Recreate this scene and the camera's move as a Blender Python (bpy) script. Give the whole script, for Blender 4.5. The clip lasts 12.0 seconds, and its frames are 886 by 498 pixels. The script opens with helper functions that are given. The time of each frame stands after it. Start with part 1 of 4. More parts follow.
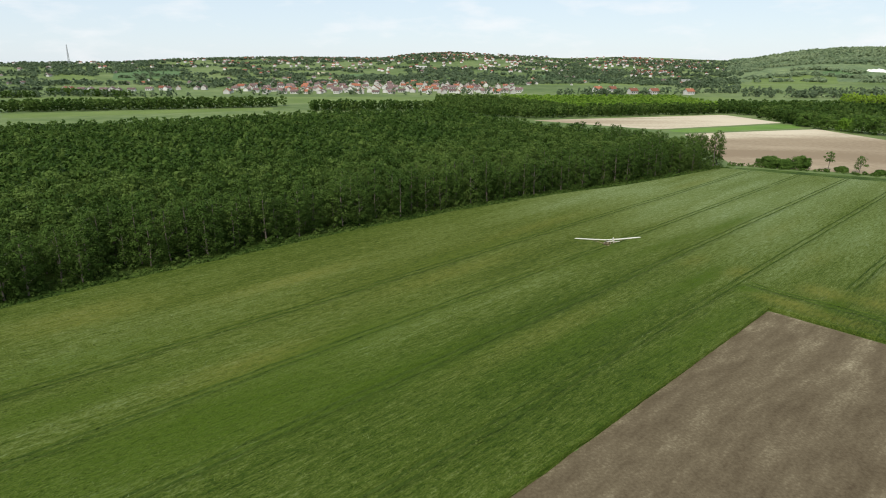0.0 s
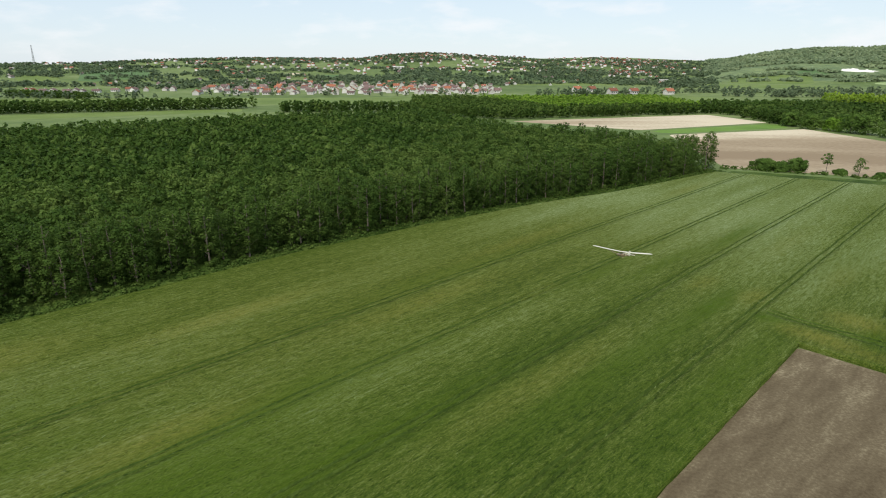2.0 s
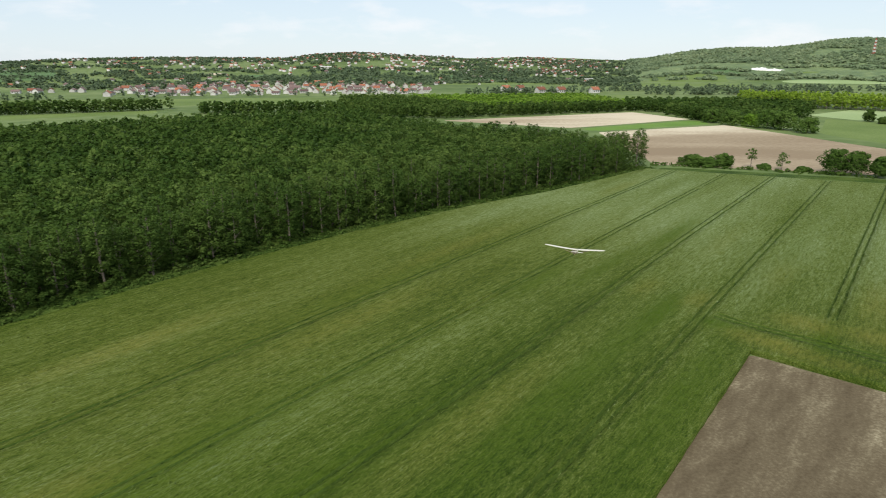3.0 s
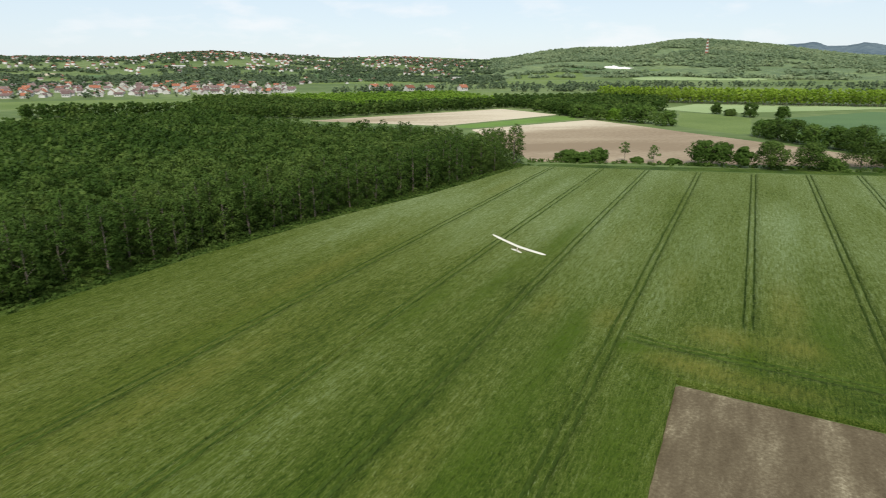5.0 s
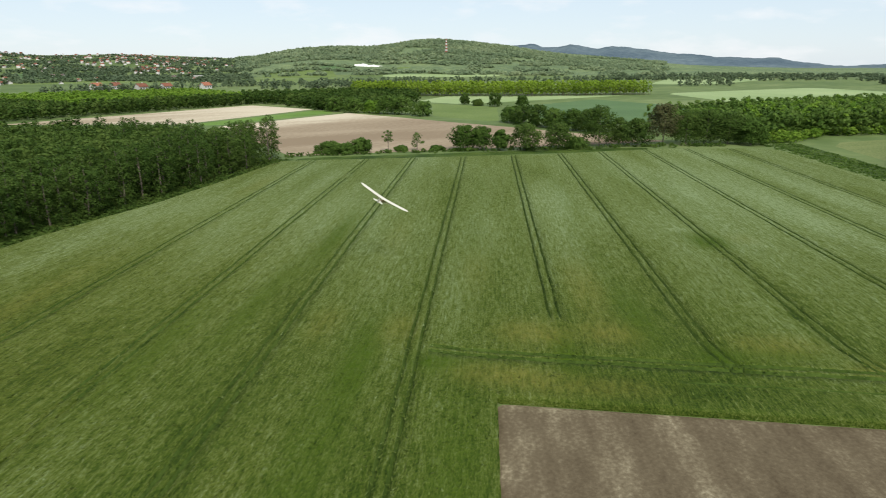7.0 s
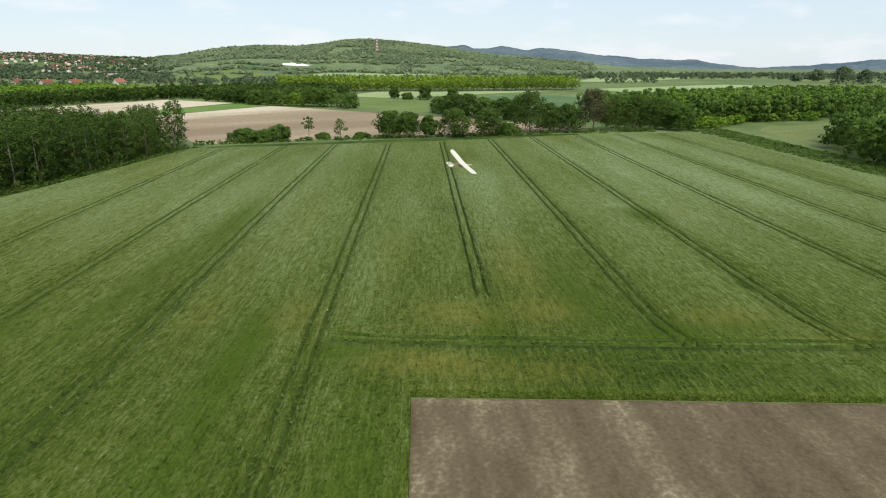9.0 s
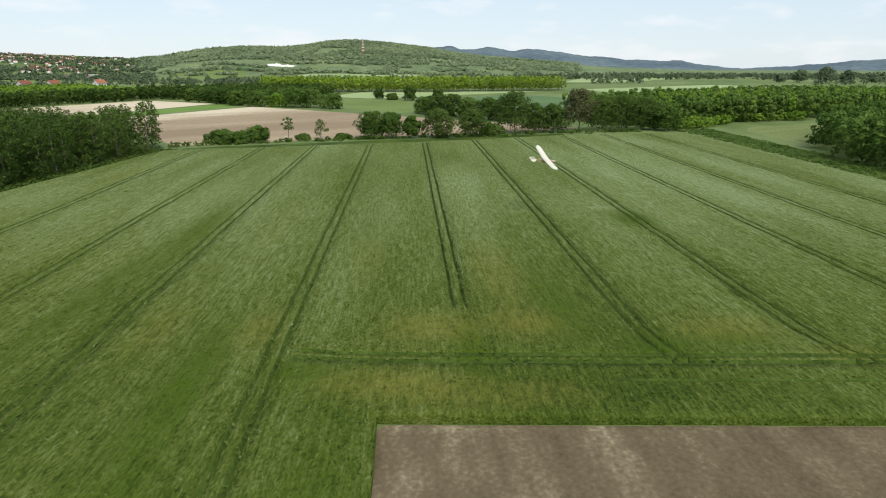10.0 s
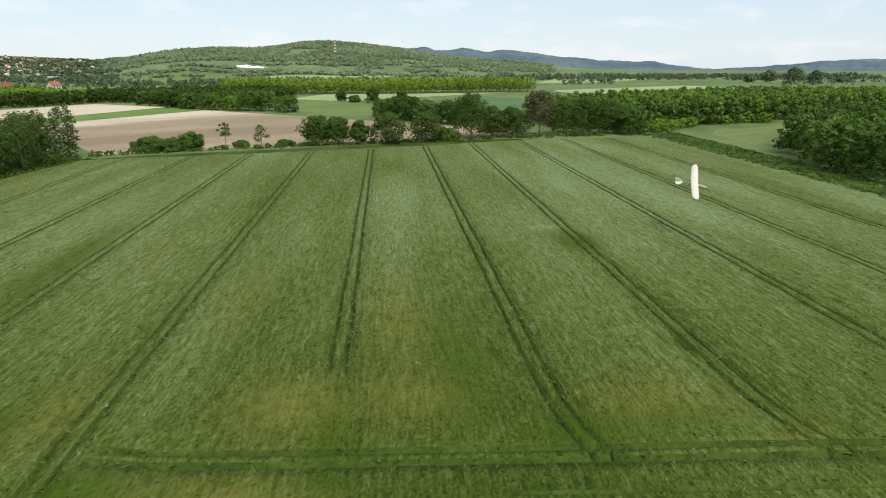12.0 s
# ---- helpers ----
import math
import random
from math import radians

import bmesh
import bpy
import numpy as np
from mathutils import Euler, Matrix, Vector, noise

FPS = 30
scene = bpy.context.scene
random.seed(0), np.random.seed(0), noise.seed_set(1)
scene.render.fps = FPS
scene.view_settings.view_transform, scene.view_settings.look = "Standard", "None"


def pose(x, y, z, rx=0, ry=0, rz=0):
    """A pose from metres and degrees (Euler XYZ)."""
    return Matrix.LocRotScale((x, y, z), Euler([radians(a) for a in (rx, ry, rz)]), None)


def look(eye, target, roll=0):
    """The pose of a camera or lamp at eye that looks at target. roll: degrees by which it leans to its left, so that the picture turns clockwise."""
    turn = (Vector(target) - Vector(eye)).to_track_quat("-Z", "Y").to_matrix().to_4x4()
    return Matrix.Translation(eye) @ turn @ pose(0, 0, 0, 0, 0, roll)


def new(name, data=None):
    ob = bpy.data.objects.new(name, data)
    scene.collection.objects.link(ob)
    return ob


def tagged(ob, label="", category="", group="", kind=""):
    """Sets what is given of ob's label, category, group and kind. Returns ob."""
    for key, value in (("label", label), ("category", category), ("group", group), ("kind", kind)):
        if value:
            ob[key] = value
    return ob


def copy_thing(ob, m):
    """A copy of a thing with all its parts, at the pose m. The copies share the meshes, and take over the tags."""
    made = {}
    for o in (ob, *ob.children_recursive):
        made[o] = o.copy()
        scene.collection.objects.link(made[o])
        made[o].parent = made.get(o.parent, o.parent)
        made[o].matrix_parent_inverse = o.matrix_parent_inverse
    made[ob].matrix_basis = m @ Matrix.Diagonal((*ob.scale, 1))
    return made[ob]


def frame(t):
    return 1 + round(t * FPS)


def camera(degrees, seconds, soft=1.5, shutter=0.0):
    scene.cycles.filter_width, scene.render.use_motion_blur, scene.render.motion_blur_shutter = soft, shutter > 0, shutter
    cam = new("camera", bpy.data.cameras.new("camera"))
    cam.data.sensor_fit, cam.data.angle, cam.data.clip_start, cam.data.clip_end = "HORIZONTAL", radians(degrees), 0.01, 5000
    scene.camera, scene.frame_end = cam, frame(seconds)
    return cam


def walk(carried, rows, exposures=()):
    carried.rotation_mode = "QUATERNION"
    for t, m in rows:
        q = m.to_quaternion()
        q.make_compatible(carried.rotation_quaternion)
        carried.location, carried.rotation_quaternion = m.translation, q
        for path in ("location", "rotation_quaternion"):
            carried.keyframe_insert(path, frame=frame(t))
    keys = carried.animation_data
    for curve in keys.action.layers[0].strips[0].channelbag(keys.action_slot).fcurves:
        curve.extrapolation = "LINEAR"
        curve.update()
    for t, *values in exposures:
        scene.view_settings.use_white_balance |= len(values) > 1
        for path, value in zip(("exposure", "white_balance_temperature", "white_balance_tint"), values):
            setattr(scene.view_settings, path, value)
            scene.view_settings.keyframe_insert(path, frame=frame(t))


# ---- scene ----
cam = camera(71.5, 12.0, soft=1.0, shutter=0.35)
METRES, EYE, TILT, LEAN, TURN = 120.0, 48.9, -17.0, 0.0, 0.0
ROWS = [
    (0.0, 0.0, 0.0, 0.0, 0.0, 0.0, -0.0),
    (0.5, 0.0024, 0.0435, 0.0132, -0.28, 0.01, 0.11),
    (1.0, 0.0064, 0.0882, 0.0243, -0.48, 0.03, 0.19),
    (1.5, 0.0115, 0.1346, 0.0327, -0.82, 0.05, 0.31),
    (2.0, 0.0178, 0.1816, 0.0408, -1.84, 0.07, 0.65),
    (2.5, 0.0243, 0.2288, 0.0492, -4.3, 0.03, 1.41),
    (3.0, 0.0327, 0.2764, 0.0577, -7.89, -0.09, 2.52),
    (5.0, 0.0856, 0.4629, 0.0897, -19.2, -0.93, 5.91),
    (5.5, 0.1029, 0.5092, 0.0949, -24.37, -1.52, 7.35),
    (6.0, 0.1244, 0.5538, 0.0991, -29.44, -2.23, 8.73),
    (6.5, 0.1498, 0.5975, 0.0944, -36.02, -3.32, 10.36),
    (7.0, 0.1807, 0.6355, 0.0857, -40.79, -4.19, 11.43),
    (7.5, 0.2109, 0.6636, 0.0745, -43.71, -4.73, 12.04),
    (9.5, 0.2837, 0.7098, 0.0362, -47.3, -5.31, 12.59),
    (10.0, 0.3068, 0.7205, 0.0391, -48.02, -5.43, 12.76),
    (10.5, 0.3363, 0.7277, 0.0413, -48.91, -5.63, 12.93),
    (11.0, 0.3725, 0.7322, 0.0428, -49.32, -5.69, 13.02),
    (11.5, 0.414, 0.7372, 0.0444, -49.28, -5.65, 13.03),
    (12.0, 0.4595, 0.7404, 0.0454, -50.12, -5.82, 13.25),
]
walk(cam, [(t, pose(0, 0, EYE, TILT, LEAN, TURN) @ pose(METRES * x, METRES * y, METRES * z, 90 + pitch, roll, yaw)) for t, x, y, z, yaw, pitch, roll in ROWS])


# ---------------------------------------------------------------- world, sun
SUN_EL, SUN_AZ = 50.0, 205.0
world = bpy.data.worlds.new("sky")
scene.world = world
world.use_nodes = True
wn = world.node_tree.nodes
sky = wn.new("ShaderNodeTexSky")
sky.sky_type = "NISHITA"
sky.sun_disc = False
sky.sun_elevation, sky.sun_rotation = radians(SUN_EL), radians(SUN_AZ)
sky.altitude, sky.air_density, sky.dust_density, sky.ozone_density = 150.0, 1.0, 0.3, 1.0
wn["Background"].inputs["Strength"].default_value = 0.12
veil = wn.new("ShaderNodeMix")  # thin high haze over the blue
veil.data_type = "RGBA"
veil.inputs[0].default_value = 0.80
veil.inputs[7].default_value = (4.50, 5.22, 5.92, 1)
world.node_tree.links.new(sky.outputs["Color"], veil.inputs[6])
link_sky = world.node_tree.links.new
where = wn.new("ShaderNodeTexCoord")
spread = wn.new("ShaderNodeMapping")  # flat, far-off fair-weather puffs
spread.inputs["Scale"].default_value = (9.0, 9.0, 30.0)
link_sky(where.outputs["Generated"], spread.inputs["Vector"])
puffs = wn.new("ShaderNodeTexNoise")
puffs.inputs["Scale"].default_value, puffs.inputs["Detail"].default_value, puffs.inputs["Roughness"].default_value = 1.0, 5.0, 0.55
link_sky(spread.outputs["Vector"], puffs.inputs["Vector"])
thick = wn.new("ShaderNodeMapRange")
thick.inputs["From Min"].default_value, thick.inputs["From Max"].default_value, thick.inputs["To Max"].default_value = 0.52, 0.80, 0.75
link_sky(puffs.outputs["Fac"], thick.inputs["Value"])
cloudy = wn.new("ShaderNodeMix")
cloudy.data_type = "RGBA"
cloudy.inputs[7].default_value = (6.5, 6.5, 6.6, 1)
link_sky(thick.outputs["Result"], cloudy.inputs[0])
link_sky(veil.outputs[2], cloudy.inputs[6])
link_sky(cloudy.outputs[2], wn["Background"].inputs["Color"])

sun = new("sun", bpy.data.lights.new("sun", "SUN"))
sun.data.energy, sun.data.angle, sun.data.color = 2.9, radians(24.0), (1.0, 0.95, 0.86)
_d = Vector((math.sin(radians(SUN_AZ)) * math.cos(radians(SUN_EL)), math.cos(radians(SUN_AZ)) * math.cos(radians(SUN_EL)), math.sin(radians(SUN_EL))))
sun.matrix_world = look(_d * 500, (0, 0, 0))
scene.view_settings.exposure = 0.35


# ---------------------------------------------------------------- materials
def material(name, stops, scales=(0.5, 6.0), rough=0.8, bump=0.3, bump_scale=8.0, stretch=(1, 1, 1), turn=0.0, leaf=0.0, vary=0.0, detail_mix=0.45, bump_dist=0.05, spec=0.08, tone=0.0, contrast=1.0, sheen=0.0, detail=3.0):
    """Two noises of different size over a colour ramp; leaf: share of light let through; vary: how far pieces differ."""
    m = bpy.data.materials.new(name)
    m.use_nodes = True
    nt = m.node_tree
    n, link = nt.nodes, nt.links.new
    bsdf = n["Principled BSDF"]
    bsdf.inputs["Roughness"].default_value = rough
    bsdf.inputs["Specular IOR Level"].default_value = spec
    geo = n.new("ShaderNodeNewGeometry")
    mapping = n.new("ShaderNodeMapping")
    mapping.vector_type = "TEXTURE"
    mapping.inputs["Rotation"].default_value = (0, 0, radians(turn))
    mapping.inputs["Scale"].default_value = stretch
    link(geo.outputs["Position"], mapping.inputs["Vector"])
    big, small = n.new("ShaderNodeTexNoise"), n.new("ShaderNodeTexNoise")
    for tex, s, d in ((big, scales[0], detail), (small, scales[1], 4.0)):
        tex.inputs["Scale"].default_value, tex.inputs["Detail"].default_value = s, d
        tex.inputs["Roughness"].default_value = 0.5 if d < 5 else 0.68
        link(mapping.outputs["Vector"] if tex is big else geo.outputs["Position"], tex.inputs["Vector"])
    mix = n.new("ShaderNodeMix")
    mix.data_type = "FLOAT"
    mix.inputs[0].default_value = detail_mix
    broad = n.new("ShaderNodeMath")
    broad.operation = "MULTIPLY_ADD"
    broad.inputs[1].default_value, broad.inputs[2].default_value = contrast, 0.5 - 0.5 * contrast
    link(big.outputs["Fac"], broad.inputs[0])
    link(broad.outputs[0], mix.inputs[2])
    fine = n.new("ShaderNodeMath")
    fine.operation = "MULTIPLY_ADD"
    fine.inputs[1].default_value, fine.inputs[2].default_value = contrast, 0.5 - 0.5 * contrast
    link(small.outputs["Fac"], fine.inputs[0])
    link(fine.outputs[0], mix.inputs[3])
    bsdf.inputs["Sheen Weight"].default_value, bsdf.inputs["Sheen Roughness"].default_value = sheen, 0.45
    bsdf.inputs["Sheen Tint"].default_value = (0.85, 0.95, 0.75, 1)
    value = mix.outputs[0]
    if tone:
        att = n.new("ShaderNodeAttribute")
        att.attribute_name = "tone"
        lift = n.new("ShaderNodeMath")
        lift.operation = "MULTIPLY_ADD"
        lift.inputs[1].default_value = tone
        link(att.outputs["Fac"], lift.inputs[0])
        link(value, lift.inputs[2])
        value = lift.outputs[0]
    if vary:
        info = n.new("ShaderNodeObjectInfo")
        add = n.new("ShaderNodeMath")
        add.operation = "MULTIPLY_ADD"
        add.inputs[1].default_value = vary
        isl = n.new("ShaderNodeMath")
        isl.operation = "ADD"
        link(info.outputs["Random"], isl.inputs[0])
        link(geo.outputs["Random Per Island"], isl.inputs[1])
        shift = n.new("ShaderNodeMath")
        shift.operation = "SUBTRACT"
        shift.inputs[1].default_value = 1.0
        link(isl.outputs[0], shift.inputs[0])
        link(shift.outputs[0], add.inputs[0])
        link(value, add.inputs[2])
        value = add.outputs[0]
    ramp = n.new("ShaderNodeValToRGB")
    while len(ramp.color_ramp.elements) < len(stops):
        ramp.color_ramp.elements.new(0.5)
    for e, (p, c) in zip(ramp.color_ramp.elements, stops):
        e.position, e.color = p, (*c, 1)
    link(value, ramp.inputs["Fac"])
    link(ramp.outputs["Color"], bsdf.inputs["Base Color"])
    if bump:
        grain = n.new("ShaderNodeTexNoise")
        grain.inputs["Scale"].default_value, grain.inputs["Detail"].default_value = bump_scale, 3.0
        link(geo.outputs["Position"], grain.inputs["Vector"])
        b = n.new("ShaderNodeBump")
        b.inputs["Strength"].default_value, b.inputs["Distance"].default_value = bump, bump_dist
        link(grain.outputs["Fac"], b.inputs["Height"])
        link(b.outputs["Normal"], bsdf.inputs["Normal"])
    if leaf:
        thin = n.new("ShaderNodeBsdfTranslucent")
        link(ramp.outputs["Color"], thin.inputs["Color"])
        both = n.new("ShaderNodeMixShader")
        both.inputs["Fac"].default_value = leaf
        link(bsdf.outputs["BSDF"], both.inputs[1])
        link(thin.outputs["BSDF"], both.inputs[2])
        link(both.outputs["Shader"], n["Material Output"].inputs["Surface"])
    return m


ROW = 46.1  # bearing of the drilled rows, degrees from north (y) towards east (x)


def crop_material():
    """Ears and leaves in drilled rows: broad bands, clumps stirred by wind, fine rows, dry and lush patches."""
    m = bpy.data.materials.new("young_cereal")
    m.use_nodes = True
    n, link = m.node_tree.nodes, m.node_tree.links.new
    bsdf = n["Principled BSDF"]
    bsdf.inputs["Roughness"].default_value, bsdf.inputs["Specular IOR Level"].default_value = 0.8, 0.05
    geo = n.new("ShaderNodeNewGeometry")

    def noise(scale, detail, rough, stretch):
        mp, tex = n.new("ShaderNodeMapping"), n.new("ShaderNodeTexNoise")
        mp.vector_type = "TEXTURE"
        mp.inputs["Rotation"].default_value, mp.inputs["Scale"].default_value = (0, 0, radians(90 - ROW)), stretch
        link(geo.outputs["Position"], mp.inputs["Vector"])
        link(mp.outputs["Vector"], tex.inputs["Vector"])
        tex.inputs["Scale"].default_value, tex.inputs["Detail"].default_value, tex.inputs["Roughness"].default_value = scale, detail, rough
        return tex.outputs["Fac"]

    def mad(a, k, b):
        q = n.new("ShaderNodeMath")
        q.operation = "MULTIPLY_ADD"
        q.inputs[1].default_value = k
        link(a, q.inputs[0])
        if isinstance(b, float):
            q.inputs[2].default_value = b
        else:
            link(b, q.inputs[2])
        return q.outputs[0]

    def stored(name):
        a = n.new("ShaderNodeAttribute")
        a.attribute_name = name
        return a.outputs["Fac"]

    broad, clumps, rows, ears = noise(0.07, 5.0, 0.6, (7, 1, 1)), noise(1.3, 4.0, 0.65, (2.6, 1, 1)), noise(2.6, 2.0, 0.5, (12, 1, 1)), noise(5.0, 3.0, 0.6, (2.2, 1, 1))
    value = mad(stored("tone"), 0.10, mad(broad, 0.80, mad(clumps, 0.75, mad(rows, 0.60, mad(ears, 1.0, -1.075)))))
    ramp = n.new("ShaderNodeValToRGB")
    # pale greyish upper stops carry the haze over the far crop
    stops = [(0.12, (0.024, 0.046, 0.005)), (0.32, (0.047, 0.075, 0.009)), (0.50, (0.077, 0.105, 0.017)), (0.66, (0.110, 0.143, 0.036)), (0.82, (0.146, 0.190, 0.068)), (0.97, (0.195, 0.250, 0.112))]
    while len(ramp.color_ramp.elements) < len(stops):
        ramp.color_ramp.elements.new(0.5)
    for e, (p, c) in zip(ramp.color_ramp.elements, stops):
        e.position, e.color = p, (*c, 1)
    link(value, ramp.inputs["Fac"])
    colour = ramp.outputs["Color"]
    for name, tint in (("lush", (0.050, 0.088, 0.006, 1)), ("dry", (0.162, 0.156, 0.030, 1))):
        fac = n.new("ShaderNodeMath")
        fac.operation, fac.use_clamp = "MULTIPLY", True
        link(stored(name), fac.inputs[0])
        link(mad(clumps, 2.2, -0.45), fac.inputs[1])
        mix = n.new("ShaderNodeMix")
        mix.data_type = "RGBA"
        mix.inputs[7].default_value = tint
        link(fac.outputs[0], mix.inputs[0])
        link(colour, mix.inputs[6])
        colour = mix.outputs[2]
    link(colour, bsdf.inputs["Base Color"])
    b = n.new("ShaderNodeBump")
    b.inputs["Strength"].default_value, b.inputs["Distance"].default_value = 1.0, 0.5
    link(mad(rows, 0.35, mad(clumps, 0.9, mad(ears, 0.55, 0.0))), b.inputs["Height"])
    link(b.outputs["Normal"], bsdf.inputs["Normal"])
    return m


CROP = crop_material()
# pressed crop, darkened further for the shade down in the ruts
RUT = material("shaded_pressed_crop", [(0.30, (0.030, 0.054, 0.008)), (0.50, (0.046, 0.077, 0.012)), (0.70, (0.068, 0.104, 0.019))], contrast=1.4, scales=(0.25, 2.0), rough=0.85, bump=0.8, bump_scale=4.0, bump_dist=0.15)
SOIL = material("tilled_soil", [(0.12, (0.066, 0.049, 0.029)), (0.38, (0.098, 0.076, 0.046)), (0.58, (0.124, 0.098, 0.060)), (0.76, (0.172, 0.141, 0.088)), (0.98, (0.31, 0.265, 0.172))],
                scales=(0.32, 2.4), stretch=(3.5, 1.0, 1.0), turn=90 - ROW, rough=0.95, bump=0.8, bump_scale=6.0, bump_dist=0.08, tone=0.12, spec=0.03, contrast=1.9, detail=9.0, detail_mix=0.36)
# dry soil, brightened in its colour as where sun breaks through
PALE_SOIL = material("sunlit_dry_soil", tone=0.10, stops=[(0.34, (0.23, 0.175, 0.115)), (0.48, (0.33, 0.265, 0.180)), (0.62, (0.52, 0.45, 0.33))],
                     scales=(0.010, 0.4), stretch=(2.5, 1.0, 1.0), turn=160, rough=0.95, bump=0.4, bump_scale=1.5, bump_dist=0.1, detail_mix=0.2, contrast=1.0, spec=0.03)
GRASS = material("rough_grass", [(0.30, (0.024, 0.046, 0.007)), (0.50, (0.044, 0.076, 0.012)), (0.70, (0.078, 0.112, 0.022))], scales=(0.10, 1.2), bump=1.0, bump_scale=2.5, bump_dist=0.3, contrast=1.8)
MEADOW = material("meadow", [(0.30, (0.085, 0.128, 0.030)), (0.50, (0.122, 0.170, 0.045)), (0.70, (0.165, 0.212, 0.066))], scales=(0.02, 0.6), bump=0.4, bump_scale=1.2, bump_dist=0.2)
BLUE_CROP = material("bluish_cereal", [(0.30, (0.065, 0.115, 0.044)), (0.50, (0.085, 0.145, 0.055)), (0.70, (0.105, 0.165, 0.064))], scales=(0.02, 0.6), bump=0.4, bump_scale=1.2, bump_dist=0.2)
BRIGHT_GRASS = material("bright_grass", [(0.30, (0.085, 0.155, 0.026)), (0.50, (0.115, 0.200, 0.036)), (0.70, (0.150, 0.235, 0.052))], scales=(0.05, 0.8), bump=0.4, bump_scale=1.5, bump_dist=0.2)
RIPE_CROP = material("ripening_cereal", [(0.30, (0.105, 0.135, 0.040)), (0.50, (0.145, 0.175, 0.060)), (0.70, (0.19, 0.21, 0.085))], scales=(0.06, 0.9), stretch=(5, 1, 1), turn=-20, bump=0.5, bump_scale=1.2, bump_dist=0.2, contrast=1.8)
PALE_CROP = material("pale_green_cereal", [(0.30, (0.19, 0.26, 0.10)), (0.50, (0.25, 0.32, 0.14)), (0.70, (0.31, 0.37, 0.18))], scales=(0.01, 0.4), bump=0.4, bump_scale=1.2, bump_dist=0.2)
LAND = material("open_land", [(0.30, (0.070, 0.108, 0.032)), (0.45, (0.098, 0.140, 0.044)), (0.56, (0.135, 0.178, 0.062)), (0.70, (0.20, 0.235, 0.10))], scales=(0.006, 0.06), bump=0.0, stretch=(1.6, 1, 1), turn=10)
# slope of the long hill, its green lightened to stand for haze
HILL = material("haze_paled_hill", [(0.32, (0.085, 0.122, 0.062)), (0.45, (0.110, 0.155, 0.072)), (0.55, (0.145, 0.190, 0.084)), (0.70, (0.200, 0.245, 0.105))], scales=(0.0045, 0.045), bump=0.9, bump_scale=0.07, bump_dist=9.0, detail_mix=0.6)
# woods of the far ranges; the blue of the air between is in their colour
FAR_HILL = material("haze_blue_far_woods", [(0.34, (0.060, 0.090, 0.112)), (0.50, (0.090, 0.125, 0.145)), (0.66, (0.135, 0.175, 0.185))], scales=(0.003, 0.03), bump=0.9, bump_scale=0.02, bump_dist=30.0)
LEAF_DARK = material("locust_leaves", tone=0.11, stops=[(0.25, (0.038, 0.077, 0.013)), (0.50, (0.068, 0.119, 0.022)), (0.75, (0.116, 0.174, 0.038))], scales=(0.045, 0.4), rough=0.7, bump=0, leaf=0.42, vary=0.15, spec=0.08, contrast=1.4)
LEAF_MID = material("hedge_leaves", tone=0.11, stops=[(0.25, (0.048, 0.096, 0.015)), (0.50, (0.085, 0.152, 0.027)), (0.75, (0.148, 0.228, 0.050))], scales=(0.05, 0.5), rough=0.7, bump=0, leaf=0.42, vary=0.16, spec=0.08, contrast=1.4)
LEAF_BRIGHT = material("young_bright_leaves", tone=0.11, stops=[(0.25, (0.085, 0.165, 0.018)), (0.50, (0.140, 0.250, 0.028)), (0.75, (0.215, 0.330, 0.045))], scales=(0.03, 0.4), rough=0.7, bump=0, leaf=0.42, vary=0.14, spec=0.08)
# plantation leaves; their sunlit brightness is part of the colour
LEAF_YELLOW = material("sunlit_yellow_green_leaves", tone=0.11, stops=[(0.25, (0.15, 0.24, 0.022)), (0.50, (0.225, 0.335, 0.035)), (0.75, (0.32, 0.43, 0.06))], scales=(0.03, 0.4), rough=0.7, bump=0, leaf=0.45, vary=0.14, spec=0.08)
# forest on the long hill: haze is mixed into this pale leaf colour
LEAF_HILL = material("haze_paled_hill_leaves", tone=0.04, stops=[(0.30, (0.20, 0.270, 0.150)), (0.50, (0.27, 0.340, 0.190)), (0.70, (0.35, 0.410, 0.230))], scales=(0.006, 0.05), rough=0.7, bump=0, leaf=0.5, vary=0.12, spec=0.05, contrast=1.5)
LEAF_RED = material("reddish_leaves", [(0.25, (0.045, 0.048, 0.018)), (0.50, (0.075, 0.078, 0.030)), (0.75, (0.11, 0.115, 0.045))], scales=(0.05, 0.5), rough=0.6, bump=0, leaf=0.25, vary=0.22)
# trees far off, greyed and lightened in colour as if seen through haze
LEAF_FAR = material("haze_paled_leaves", tone=0.06, stops=[(0.25, (0.105, 0.150, 0.085)), (0.50, (0.135, 0.185, 0.100)), (0.75, (0.175, 0.220, 0.120))], scales=(0.01, 0.1), rough=0.7, bump=0, leaf=0.4, vary=0.12, spec=0.05)
BARK = material("grey_bark", [(0.3, (0.10, 0.08, 0.06)), (0.7, (0.22, 0.19, 0.15))], scales=(2.0, 12.0), rough=0.9, bump=0.6, bump_scale=14)
PLASTER = material("light_plaster", [(0.2, (0.40, 0.38, 0.35)), (0.5, (0.56, 0.54, 0.50)), (0.8, (0.74, 0.73, 0.70))], scales=(0.3, 3.0), rough=0.85, bump=0.1, vary=0.3)
ROOF_RED = material("red_roof_tiles", [(0.2, (0.15, 0.068, 0.046)), (0.5, (0.25, 0.100, 0.062)), (0.8, (0.36, 0.145, 0.085))], scales=(0.4, 4.0), rough=0.8, bump=0.5, bump_scale=6, vary=0.4)
